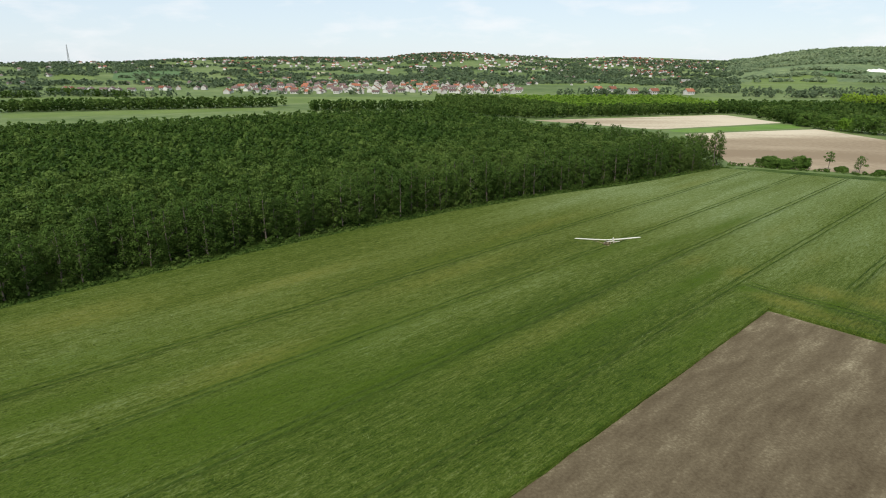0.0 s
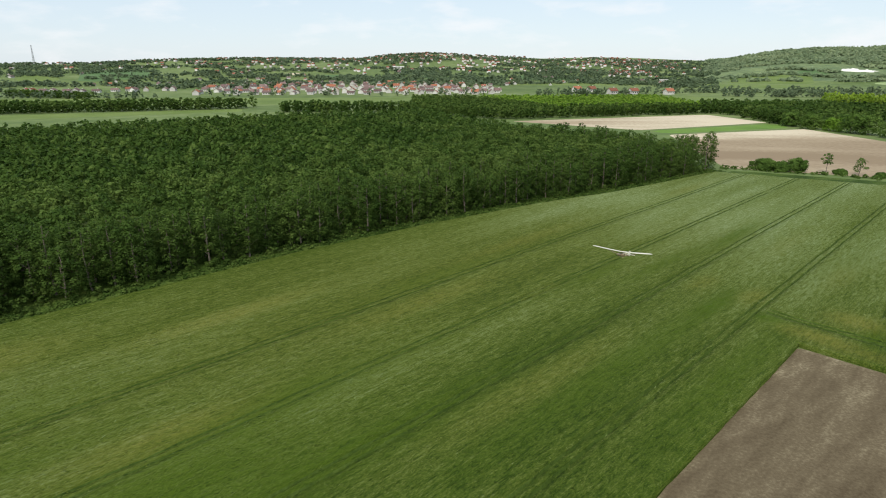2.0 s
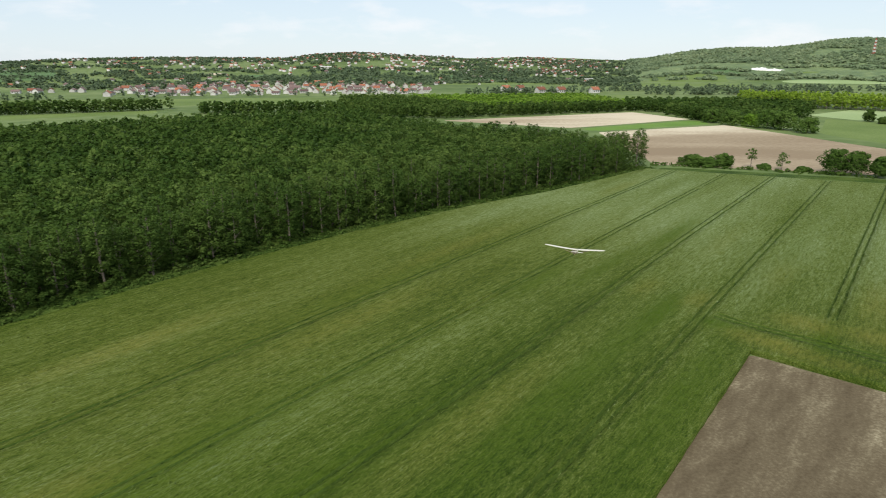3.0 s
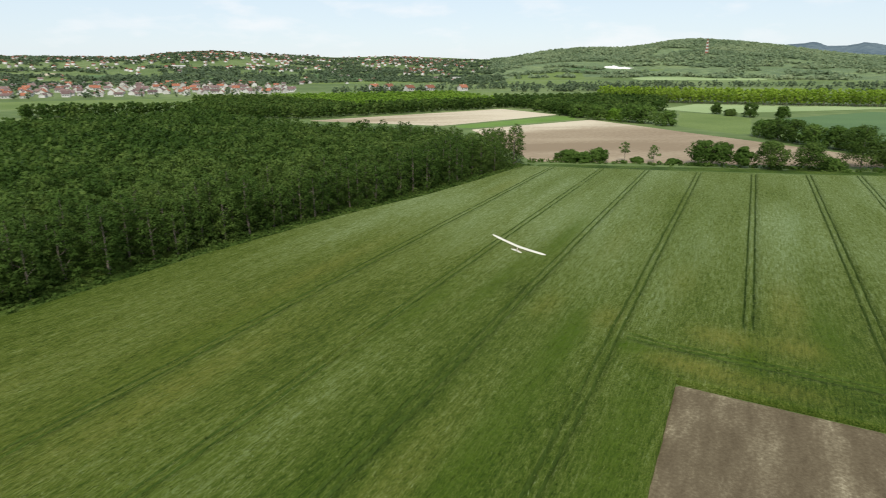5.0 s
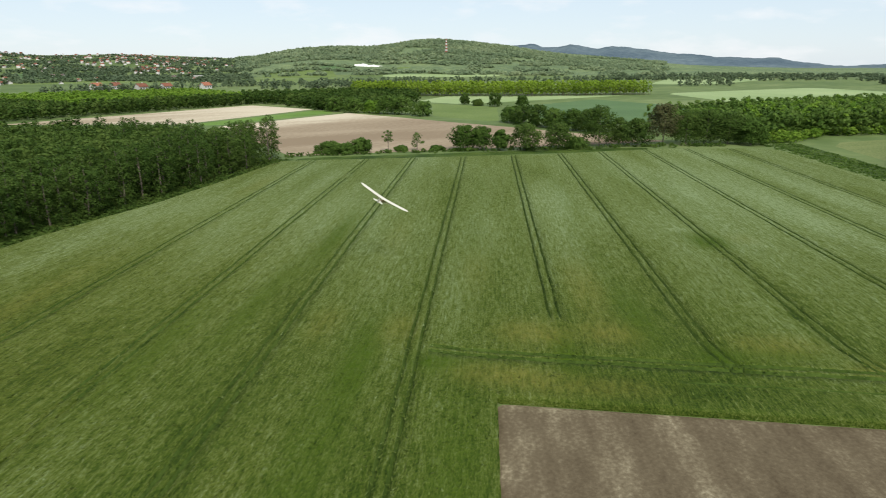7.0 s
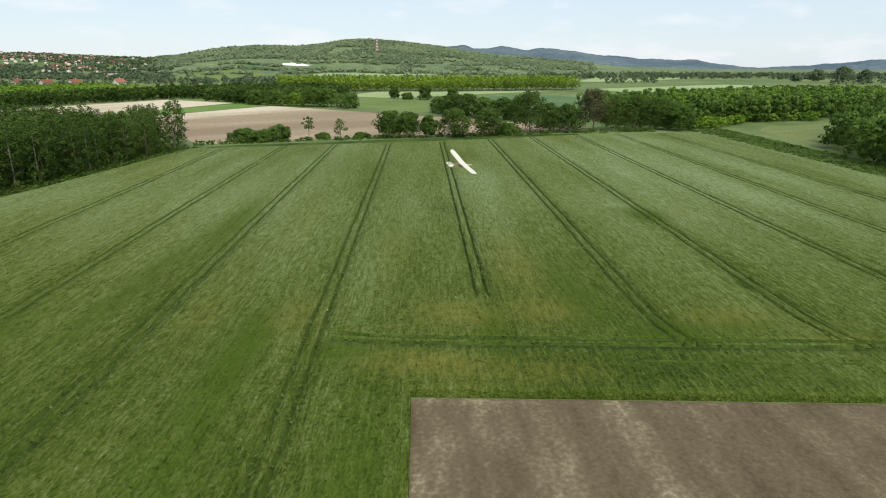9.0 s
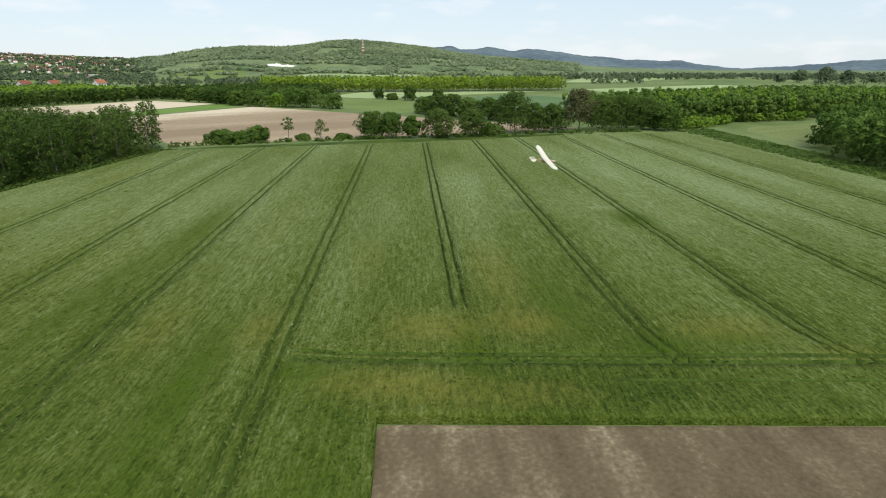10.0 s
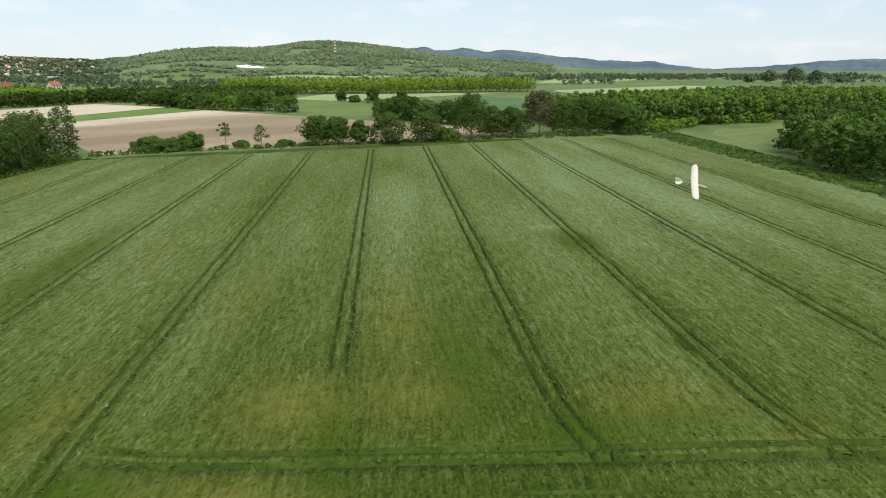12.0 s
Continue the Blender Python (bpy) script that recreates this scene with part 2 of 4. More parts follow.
ROOF_BROWN = material("brown_roof_tiles", [(0.2, (0.09, 0.062, 0.058)), (0.5, (0.15, 0.102, 0.094)), (0.8, (0.22, 0.15, 0.135))], scales=(0.4, 4.0), rough=0.8, bump=0.5, bump_scale=6, vary=0.4)
GLASS_DARK = material("dark_window_glass", [(0.3, (0.02, 0.025, 0.03)), (0.7, (0.04, 0.045, 0.05))], rough=0.15, bump=0, spec=0.5)
FABRIC = material("cream_doped_fabric", [(0.3, (0.52, 0.50, 0.41)), (0.7, (0.61, 0.59, 0.50))], scales=(0.8, 8.0), rough=0.6, bump=0.15, bump_scale=20, bump_dist=0.01)
SPRUCE = material("varnished_spruce", [(0.3, (0.30, 0.23, 0.15)), (0.7, (0.44, 0.35, 0.24))], scales=(1.0, 14.0), rough=0.4, bump=0.1, bump_scale=20, bump_dist=0.01)
STEEL = material("grey_steel", [(0.3, (0.30, 0.31, 0.32)), (0.7, (0.45, 0.46, 0.47))], scales=(1, 8), rough=0.45, bump=0)
RED_PAINT = material("red_mast_paint", [(0.3, (0.42, 0.10, 0.07)), (0.7, (0.52, 0.15, 0.11))], scales=(1, 8), rough=0.5, bump=0)
WHITE_PAINT = material("white_paint", [(0.3, (0.74, 0.74, 0.72)), (0.7, (0.82, 0.82, 0.80))], scales=(1, 8), rough=0.5, bump=0)
CHALK = material("quarry_stone", [(0.3, (0.62, 0.58, 0.50)), (0.7, (0.85, 0.83, 0.78))], scales=(0.02, 0.2), rough=0.95, bump=0.5, bump_scale=0.3, bump_dist=1.0)


# ---------------------------------------------------------------- mesh helpers
def mesh_np(name, verts, faces, mat, smooth=False, normals=None):
    """A mesh from arrays: verts n x 3, faces m x 3 or m x 4; normals: soft ones, for leaf masses."""
    verts, faces = np.asarray(verts, np.float32), np.asarray(faces, np.int32)
    k = faces.shape[1]
    me = bpy.data.meshes.new(name)
    me.vertices.add(len(verts))
    me.vertices.foreach_set("co", verts.ravel())
    me.loops.add(faces.size)
    me.loops.foreach_set("vertex_index", faces.ravel())
    me.polygons.add(len(faces))
    me.polygons.foreach_set("loop_start", np.arange(0, faces.size, k, dtype=np.int32))
    me.polygons.foreach_set("loop_total", np.full(len(faces), k, np.int32))
    if smooth or normals is not None:
        me.polygons.foreach_set("use_smooth", np.ones(len(faces), bool))
    me.materials.append(mat)
    me.update(calc_edges=True)
    me.validate()
    if normals is not None:
        me.normals_split_custom_set_from_vertices(np.asarray(normals, np.float32))
    return me


def upward(verts, faces):
    """The faces of a sheet of land, turned so that they look up."""
    p = np.asarray(verts)[np.asarray(faces)[:: max(1, len(faces) // 500)]]
    nz = np.cross(p[:, 1] - p[:, 0], p[:, 2] - p[:, 0])[:, 2]
    return faces if np.sum(nz) > 0 else faces[:, ::-1]


def from_bm(name, bm, mat, smooth=False):
    me = bpy.data.meshes.new(name)
    bm.to_mesh(me)
    bm.free()
    me.materials.append(mat)
    if smooth:
        for p in me.polygons:
            p.use_smooth = True
    return me


def part(name, me, parent, label=""):
    ob = new(name, me)
    ob.parent = parent
    return tagged(ob, label) if label else ob


def grid_faces(rows, cols):
    i = np.arange(rows * cols).reshape(rows, cols)
    return np.stack([i[:-1, :-1], i[:-1, 1:], i[1:, 1:], i[1:, :-1]], -1).reshape(-1, 4)


rng = np.random.default_rng(7)
WAVES = [(rng.normal(size=2), rng.uniform(0, 6.28)) for _ in range(10)]


def ripple(x, y, size):
    """Smooth uneven ground, about -1 to 1, with humps of that size."""
    z = 0
    for k, p in WAVES:
        z = z + np.sin((x * k[0] + y * k[1]) / size * 2.2 + p * 3)
    return z / 5.0


# ---------------------------------------------------------------- land forms
def smooth01(t):
    t = np.clip(t, 0, 1)
    return t * t * (3 - 2 * t)


# bearing, skyline elevation in degrees, distance of the foot and of the ridge
SKY_AZ = [-180, -60, -34.6, -30, -25.5, -21.3, -15.2, -10.1, -5.2, -3.2, 0.8, 5.8, 10.7, 15.0, 17.8, 21.0, 23.8, 25.6, 26.8, 28.3, 30.0, 32.0, 35.2, 37.0, 38.9, 40.4, 41.8, 43.7, 45.6, 47.6, 49.5, 52, 56, 62, 70, 180]
SKY_EL = [-0.3, -0.3, -0.10, -0.08, -0.02, 0.18, 0.32, 0.29, 0.27, 0.55, 0.74, 0.50, 0.32, 0.42, 0.36, 0.22, 0.12, 0.16, 0.42, 0.67, 0.86, 0.96, 0.96, 1.16, 1.47, 1.57, 1.51, 1.36, 1.14, 0.90, 0.58, 0.28, 0.0, -0.5, -0.8, -0.8]
SKY_FOOT = list(np.interp(SKY_AZ, [-60, -34, -5, 10, 26, 40], [1500, 1300, 1330, 1480, 1580, 1600]))
SKY_RIDGE = list(np.interp(SKY_AZ, [-60, -30, -10, 0, 12, 23, 27, 33, 40], [2500, 2300, 2480, 2700, 2820, 3100, 2620, 2650, 2900]))


def land_z(x, y):
    x, y = np.asarray(x, float), np.asarray(y, float)
    az, r = np.degrees(np.arctan2(x, y)), np.hypot(x, y)
    el, foot, ridge = (np.interp(az, SKY_AZ, v) for v in (SKY_EL, SKY_FOOT, SKY_RIDGE))
    top = 44 + ridge * np.tan(np.radians(el))
    s = (r - foot) / (ridge - foot)
    up = 0.55 * smooth01(s) + 0.45 * np.clip(s, 0, 1)
    down = 1 - 0.75 * smooth01((r - ridge) / 1200.0)
    z = top * up * down
    return z + ripple(x, y, 170.0) * 5.0 * smooth01((r - foot) / 300) * smooth01((ridge - r) / 300 + 0.15) - 0.0


def build_ground():
    az = np.radians(np.concatenate([np.arange(-180, -45, 3.0), np.arange(-45, 95, 0.5), np.arange(95, 180.1, 3.0)]))
    r = np.concatenate([[0.5, 20], np.arange(60, 1200, 60), np.arange(1200, 3300, 25), np.arange(3300, 4850, 110)])
    A, R = np.meshgrid(az, r, indexing="ij")
    x, y = R * np.sin(A), R * np.cos(A)
    v = np.stack([x, y, land_z(x, y)], -1).reshape(-1, 3)
    me = mesh_np("ground", v, upward(v, grid_faces(len(az), len(r))), LAND, True)
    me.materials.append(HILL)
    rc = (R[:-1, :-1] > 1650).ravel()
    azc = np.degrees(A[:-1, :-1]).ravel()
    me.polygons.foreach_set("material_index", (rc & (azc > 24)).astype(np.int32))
    tagged(new("ground", me), "green farmland plain rising to low wooded hills", "ground", kind="structure")


def far_ridge(name, azs, els, dist, label):
    """A long distant range, modelled with a sloping face and a back."""
    az = np.radians(np.arange(azs[0], azs[-1] + 0.01, 0.25))
    e = np.interp(np.degrees(az), azs, els)
    cols = []
    for f, q in ((0.0, 0.82), (0.35, 0.88), (0.7, 0.94), (1.0, 1.0), (0.5, 1.06), (0.0, 1.1)):
        d = dist * q
        h = (44 + dist * np.tan(np.radians(e)) + ripple(az * 900, az * 300 + q * 50, 9) * 5) * f
        cols.append(np.stack([d * np.sin(az), d * np.cos(az), np.maximum(h, 0) - (2 if f == 0 else 0)], -1))
    v = np.stack(cols, 1).reshape(-1, 3)
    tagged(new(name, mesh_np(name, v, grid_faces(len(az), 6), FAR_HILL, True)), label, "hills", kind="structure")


# field axes: u along the drilled rows, v across them to the right
OX, OY = 66.4, 117.0
UX, UY = math.sin(radians(ROW)), math.cos(radians(ROW))


def fxy(u, v):
    return OX + u * UX + v * UY, OY + u * UY - v * UX


def fuv(x, y):
    return (x - OX) * UX + (y - OY) * UY, (x - OX) * UY - (y - OY) * UX


FOREST_EDGE = [fxy(u, v - 1.4) for u, v in ((-190, -105), (-113, -108.8), (-91, -109.7), (-65, -109), (-30, -109), (13, -105.2), (60, -97.5), (95, -88.8), (130, -83.2), (168, -78.2))]
TOP_EDGE_V = [-90, -76, -33, 16, 72, 110, 122]
TOP_EDGE_U = [162, 167, 177, 188, 208, 212, 206]
_fe = [fuv(*p) for p in FOREST_EDGE]


def wood_edge(u):
    """Where, across the rows, the crop gives way to the margin of the wood."""
    return np.interp(u, [p[0] for p in _fe], [p[1] for p in _fe])


TRAM = [-123.0, -104.0, -85.0, -66.4, -46.9, -29.6, -10.4, 9.0, 27.9, 45.2, 64.5, 82.6, 101.0]  # the middle one borders the bare plot
RUT_GAP, RUT_W, SLOPE, CROSS = 0.74, 0.13, -0.06, 10.5


def v_lines(v0, v1):
    lines = set()
    for t in TRAM:
        for s in (-1, 1):
            for o in (-RUT_W - 0.10, -RUT_W, 0, RUT_W, RUT_W + 0.10):
                lines.add(round(t + s * RUT_GAP + o, 3))
    for v in np.arange(v0, v1, 1.0):
        if min(abs(v - t) for t in TRAM) > 1.8:
            lines.add(round(float(v), 3))
    return np.array(sorted(x for x in lines | {v0, v1} if v0 <= x <= v1))


def crop_height(u, v, s):
    """Top of the crop over the ground and where it is pressed into wheel ruts."""
    z = 0.72 + 0.06 * ripple(u, v, 2.0) + 0.04 * ripple(u * 0.35, v, 9.0) + rng.normal(size=u.shape) * 0.02
    pressed = np.zeros_like(z)
    for k, t in zip(range(-6, 7), TRAM):
        if k < -3:
            continue
        rut = np.minimum(abs(v - t - RUT_GAP), abs(v - t + RUT_GAP)) <= RUT_W + 0.001
        live = np.ones_like(u)
        if k == 1:
            live = smooth01((u - 20) / 8)
        elif k >= 2:
            live = (s > CROSS - 1).astype(float)
        elif k < -1:
            live = np.clip(0.68 + 0.16 * ripple(u, v * 0 + k * 40, 14.0), 0.35, 0.8)
        pressed = np.where(rut, np.maximum(pressed, live), pressed)
    ways = [(CROSS, 0.95)]
    cross = np.zeros_like(z)
    for c, depth in ways:
        cross = np.where(np.minimum(abs(s - c - RUT_GAP), abs(s - c + RUT_GAP)) <= 0.281, depth, cross)
    cross = np.where((abs(s - 6.2) < 0.2) & (v > 22), 0.6, cross)
    pressed = np.maximum(pressed, cross * smooth01((v + 8.4) / 1.6))
    return z * (1 - 0.85 * pressed), pressed


# patches in the crop: u, v, lengths along u and v, strength
TONES = [(74, 41.5, 1.5, 3, 1.8), (25.5, 44.5, 1.6, 0.5, -4.5), (-105, -85, 16, 8, 0.7), (62, 52, 8, 5, 0.6), (100, 60, 40, 20, 0.5), (-61, -82, 14, 5, 0.7), (10, -60, 40, 14, 0.3), (4, 20, 3, 14, -0.8), (2, -5, 4, 4, -0.6)]
DRY = [(17.6, 5.5, 4, 5, 0.75), (18, 15.9, 3.5, 4, 0.7), (15.6, 37, 3, 6, 0.6), (5.5, 1.0, 2.5, 6, 0.7), (3, 10, 2.6, 9, 0.5), (36, 15, 13, 3, 0.5), (18, -13, 5, 2.6, 0.5), (19, -24, 6, 2.4, 0.4), (-88, -51, 12, 3.5, 0.45), (-61, -82, 16, 3, 0.5),
       (-102, -92, 14, 6, 0.5), (9, 46, 2.2, 3, 0.5), (44, -3, 10, 2.5, 0.25), (64, -20, 16, 2.5, 0.2), (20, -73, 24, 2.5, 0.35), (-30, -60, 18, 3, 0.35), (-40, -24, 22, 3, 0.3), (67, 52, 4, 3, 0.3), (120, -70, 18, 3, 0.3), (-40, -75, 70, 30, 0.22), (60, -60, 60, 34, 0.12)]
LUSH = [(12.5, 9.1, 5.5, 1.5, 0.9), (11.5, 28.6, 3.5, 3.5, 0.9), (65, 44.6, 6, 4, 0.9), (24, 20.6, 13, 3, 0.6), (64, -33, 22, 2.2, 0.8), (-99, -39, 30, 7, 0.75), (-72, -48, 24, 4, 0.6), (-74, -30, 34, 3.5, 0.55), (8, -7.5, 2.5, 3, 0.9), (-30, -18, 34, 3, 0.5),
        (28, -36.5, 20, 2, 0.6), (8, -17, 12, 2.2, 0.7), (13, 37, 2.0, 5, 0.7), (-110, -72, 24, 4, 0.5), (-20, -70, 26, 2.5, 0.45), (10, -44, 16, 2.5, 0.5), (-20, -4, 24, 3, 0.5), (9.5, 60, 2.5, 10, 0.4), (-115, -58, 20, 4, 0.5)]


def spots(u, v, rows):
    t = np.zeros_like(u)
    for cu, cv, lu, lv, a in rows:
        t = t + a * np.exp(-(((u - cu) / lu) ** 2) - (np.abs((v - cv) / lv) ** 3))
    return t


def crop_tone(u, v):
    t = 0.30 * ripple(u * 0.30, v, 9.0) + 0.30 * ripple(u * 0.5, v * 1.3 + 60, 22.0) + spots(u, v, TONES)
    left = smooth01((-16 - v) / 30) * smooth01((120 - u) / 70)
    # paler along u: glancing sheen and haze are painted into the tone
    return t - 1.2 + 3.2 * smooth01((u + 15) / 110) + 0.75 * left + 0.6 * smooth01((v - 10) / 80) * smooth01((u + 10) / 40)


def build_field():
    # right of the bare plot's corner: lines start at the plot's edge
    s = sorted({0.0, 0.05} | set(np.round(np.arange(1, 6, 1.0), 2)) | {5.9, 6.0, 6.2, 6.4, 6.5} | {7.3, 8.2} | {round(CROSS + a * RUT_GAP + o, 3) for a in (-1, 1) for o in (-0.40, -0.28, 0, 0.28, 0.40)} | set(np.round(np.arange(12.4, 24, 1.1), 2)) | set(np.arange(24, 215, 1.4)))
    s = np.array(s)
    v = v_lines(-8.4, 121.0)
    start, top = SLOPE * v, np.interp(v, TOP_EDGE_V, TOP_EDGE_U)
    S = np.where(s[None, :] < 24, s[None, :], 24 + (s[None, :] - 24) / (s[-1] - 24) * (top - start - 24)[:, None])
    V = np.repeat(v[:, None], len(s), 1)
    U = start[:, None] + S
    Z, press = crop_height(U, V, S)
    V = V + 2.4 * np.exp(-abs(S - CROSS) / 3.0 - ((V - TRAM[9]) / 3.5) ** 2) + 1.8 * np.exp(-abs(S - CROSS) / 3.0 - ((V - TRAM[8]) / 3.5) ** 2)
    U = U + 1.2 * np.exp(-(V + 8.4) / 4.0 - ((S - CROSS) / 6.5) ** 2) * (S > 0.06)
    Z[-1, :], Z[:, 0], Z[:, -1] = 0, 0, 0
    Z[v < 0, 0] = 0.7
    blocks = [(U, V, Z, press)]
    # left of it, up to the margin of the wood
    v = np.concatenate([np.linspace(-130, -78.5, 46), v_lines(-78.0, -8.4)])
    f = np.linspace(0, 1, 262)
    # a finer stretch where the cross way leaves the tramline
    top = np.interp(v, TOP_EDGE_V, TOP_EDGE_U)
    U = -190 + f[None, :] * (top + 190)[:, None]
    V = np.repeat(v[:, None], len(f), 1)
    low = wood_edge(U) + 1.8
    V = np.where(V < -78, -78 + (V + 78) / 52.0 * (-78 - low), V)
    Z, press = crop_height(U, V, np.full_like(U, 99.0))
    Z[0, :], Z[:, 0], Z[:, -1] = 0, 0, 0
    blocks.append((U, V, Z, press))
    # the tongue of crop beside the bare plot
    v = np.append(v_lines(-8.4, 0.25), 0.3)
    U = np.repeat(np.linspace(-190, 0.5, 150)[None, :], len(v), 0)
    V = np.repeat(v[:, None], 150, 1)
    Z, press = crop_height(U, V, np.full_like(U, 99.0))
    Z[-1, :], Z[:, 0] = 0, 0
    blocks.append((U, V, Z, press))
    vs, fs, tones, dry, lush, ruts, at = [], [], [], [], [], [], 0
    for U, V, Z, press in blocks:
        x, y = fxy(U, V + rng.normal(size=U.shape) * 0.025 + 0.10 * ripple(U, V * 0.05, 3.0))
        vs.append(np.stack([x, y, Z], -1).reshape(-1, 3))
        q = grid_faces(*U.shape)
        fs.append(q + at)
        at += U.size
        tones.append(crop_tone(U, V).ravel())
        dry.append(spots(U, V, DRY).ravel())
        lush.append((1.35 * spots(U, V, LUSH) + 0.22 * np.clip(ripple(U * 0.10, V, 5.0) - 0.15, 0, 1)).ravel())
        # rut walls take the dark colour as well, as painted shade
        ruts.append(press.ravel()[q].max(1) > 0.55)
    vs, fs = np.concatenate(vs), np.concatenate(fs)
    me = mesh_np("cereal_crop", vs, upward(vs, fs), CROP)
    me.materials.append(RUT)
    me.polygons.foreach_set("material_index", np.concatenate(ruts).astype(np.int32))
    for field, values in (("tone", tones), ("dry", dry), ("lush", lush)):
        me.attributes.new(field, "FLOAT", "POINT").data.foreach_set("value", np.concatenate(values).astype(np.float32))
    tagged(new("cereal_crop", me), "young green cereal crop with paired tractor wheel ruts", "crop", kind="stuff")


def build_ears():
    """Single blades and ears that stand over the closed crop, thickest where the crop is seen from nearest."""
    gen = np.random.default_rng(21)
    n = 200000
    u = np.concatenate([gen.uniform(-140, 70, n * 3 // 4), gen.uniform(70, 205, n - n * 3 // 4)])
    v = gen.uniform(-106, 118, n)
    s = np.where(v > -8.4, u - SLOPE * v, 99.0)
    z, press = crop_height(u, v, s)
    keep = (press < 0.25) & ((v < -0.3) | (s > 0.6)) & (v > wood_edge(u) + 3.0) & (u < np.interp(v, TOP_EDGE_V, TOP_EDGE_U) - 1.5)
    u, v, z = u[keep], v[keep], z[keep]
    n = len(u)
    x, y = fxy(u, v)
    a = gen.uniform(0, 6.28, n)
    w, h, reach = gen.uniform(0.06, 0.13, n), gen.uniform(0.05, 0.22, n), gen.uniform(0.30, 0.65, n)
    dx, dy, foot = np.cos(a), np.sin(a), z - 0.05
    p = np.stack([np.stack([x + dy * w, y - dx * w, foot], -1), np.stack([x + dx * reach, y + dy * reach, z + h], -1), np.stack([x - dy * w, y + dx * w, foot], -1)], 1).reshape(-1, 3)
    me = mesh_np("crop_ears", p, np.arange(n * 3).reshape(-1, 3), CROP)
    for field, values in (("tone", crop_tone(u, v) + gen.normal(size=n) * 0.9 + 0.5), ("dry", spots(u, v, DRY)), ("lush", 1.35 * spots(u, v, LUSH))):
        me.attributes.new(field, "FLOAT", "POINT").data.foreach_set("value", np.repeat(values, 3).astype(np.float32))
    tagged(new("crop_ears", me), "single green blades and ears standing over the crop", "crop", kind="stuff")


def build_wood_floor():
    """Rough grass under the margin of the wood and on into its shade."""
    u = np.arange(-190, 176, 3.0)
    o = np.array([3.5, 0, -2, -4, -8, -16, -30])
    U, O = np.meshgrid(u, o, indexing="ij")
    V = wood_edge(U) + O + 0.5 * ripple(U, O, 6.0)
    x, y = fxy(U, V)
    z = 0.10 + 0.10 * ripple(x, y, 3.0)
    v = np.stack([x, y, z], -1).reshape(-1, 3)
    tagged(new("wood_floor", mesh_np("wood_floor", v, upward(v, grid_faces(*U.shape)), GRASS, True)), "rough dark grass along the margin of the wood", "grass", kind="structure")


def build_bare_plot():
    u = np.arange(-190, 0.01, 1.0)
    v = np.arange(0.0, 150.1, 1.0)
    U, V = np.meshgrid(u, v, indexing="ij")
    Z = 0.10 + 0.025 * ripple(U, V, 1.5) + rng.normal(size=U.shape) * 0.015
    U2 = U + SLOPE * V
    Z[0, :], Z[-1, :], Z[:, 0], Z[:, -1] = -0.05, -0.05, -0.05, -0.05
    x, y = fxy(U2 + 0.25, V - 0.1)
    p = np.stack([x, y, Z], -1).reshape(-1, 3)
    me = mesh_np("bare_soil_plot", p, upward(p, grid_faces(*U.shape)), SOIL, True)
    tone = 1.5 * (U > -1.2) * np.clip(0.5 + 0.9 * ripple(V, U, 4.0), 0, 1.2) + 1.2 * (V < 1.2) * np.clip(ripple(U, V, 3.0), 0, 1) + 2.4 * np.clip(ripple(V * 2.5, U * 0.12, 4.0), 0, 1) * np.exp(-(((V - 12) / 10) ** 2) - ((U + 9) / 14) ** 2) + 0.5 * ripple(U * 0.1, V, 5.0)
    me.attributes.new("tone", "FLOAT", "POINT").data.foreach_set("value", tone.ravel().astype(np.float32))
    tagged(new("bare_soil_plot", me),
           "bare grey-brown tilled soil beside the green crop", "soil", kind="structure")


def patch(name, corners, mat, z, label, category="field", step=12.0, tone=None):
    """A field between four corners, as a low slab that follows the land."""
    c = np.array(corners, float)
    n = max(4, int(np.linalg.norm(c[1] - c[0]) / step))
    m = max(4, int(np.linalg.norm(c[3] - c[0]) / step))
    a, b = np.linspace(0, 1, n)[:, None, None], np.linspace(0, 1, m)[None, :, None]
    p = (1 - b) * ((1 - a) * c[0] + a * c[1]) + b * ((1 - a) * c[3] + a * c[2])
    x, y = p[..., 0], p[..., 1]
    x, y = x + ripple(x, y, 40) * 0.6, y + ripple(y, x, 40) * 0.6
    h = land_z(x, y) + z
    h[0, :] -= z + 0.06
    h[-1, :] -= z + 0.06
    h[:, 0] -= z + 0.06
    h[:, -1] -= z + 0.06
    v = np.stack([x, y, h], -1).reshape(-1, 3)
    me = mesh_np(name, v, upward(v, grid_faces(n, m)), mat, True)
    if tone:
        me.attributes.new("tone", "FLOAT", "POINT").data.foreach_set("value", tone(x, y).ravel().astype(np.float32))
    return tagged(new(name, me), label, category, kind="structure")


def build_quarry():
    """Ragged white rock face cut back into the hillside in two benches."""
    az = np.radians(np.arange(33.2, 35.75, 0.05))
    f = np.array([0.0, 0.02, 0.45, 0.47, 0.55, 0.9, 1.0])
    lift = np.array([-2.0, 0.0, 5.0, 5.0, 5.4, 9.0, 9.2])
    A, Fr = np.meshgrid(az, f, indexing="ij")
    edge = np.sin(np.pi * np.linspace(0, 1, len(az)))[:, None] ** 0.45 * (0.8 + 0.35 * ripple(A * 2500, A * 900, 11.0))
    r = 1895 + 34 * Fr + 4 * ripple(A * 3000, Fr * 40, 8.0)
    x, y = r * np.sin(A), r * np.cos(A)
    base = land_z(1895 * np.sin(A), 1895 * np.cos(A))
    v = np.stack([x, y, base + lift[None, :] * edge], -1).reshape(-1, 3)
    tagged(new("quarry", mesh_np("quarry", v, upward(v, grid_faces(*A.shape)), CHALK)), "white stone quarry cut into the hillside", "quarry", kind="structure")


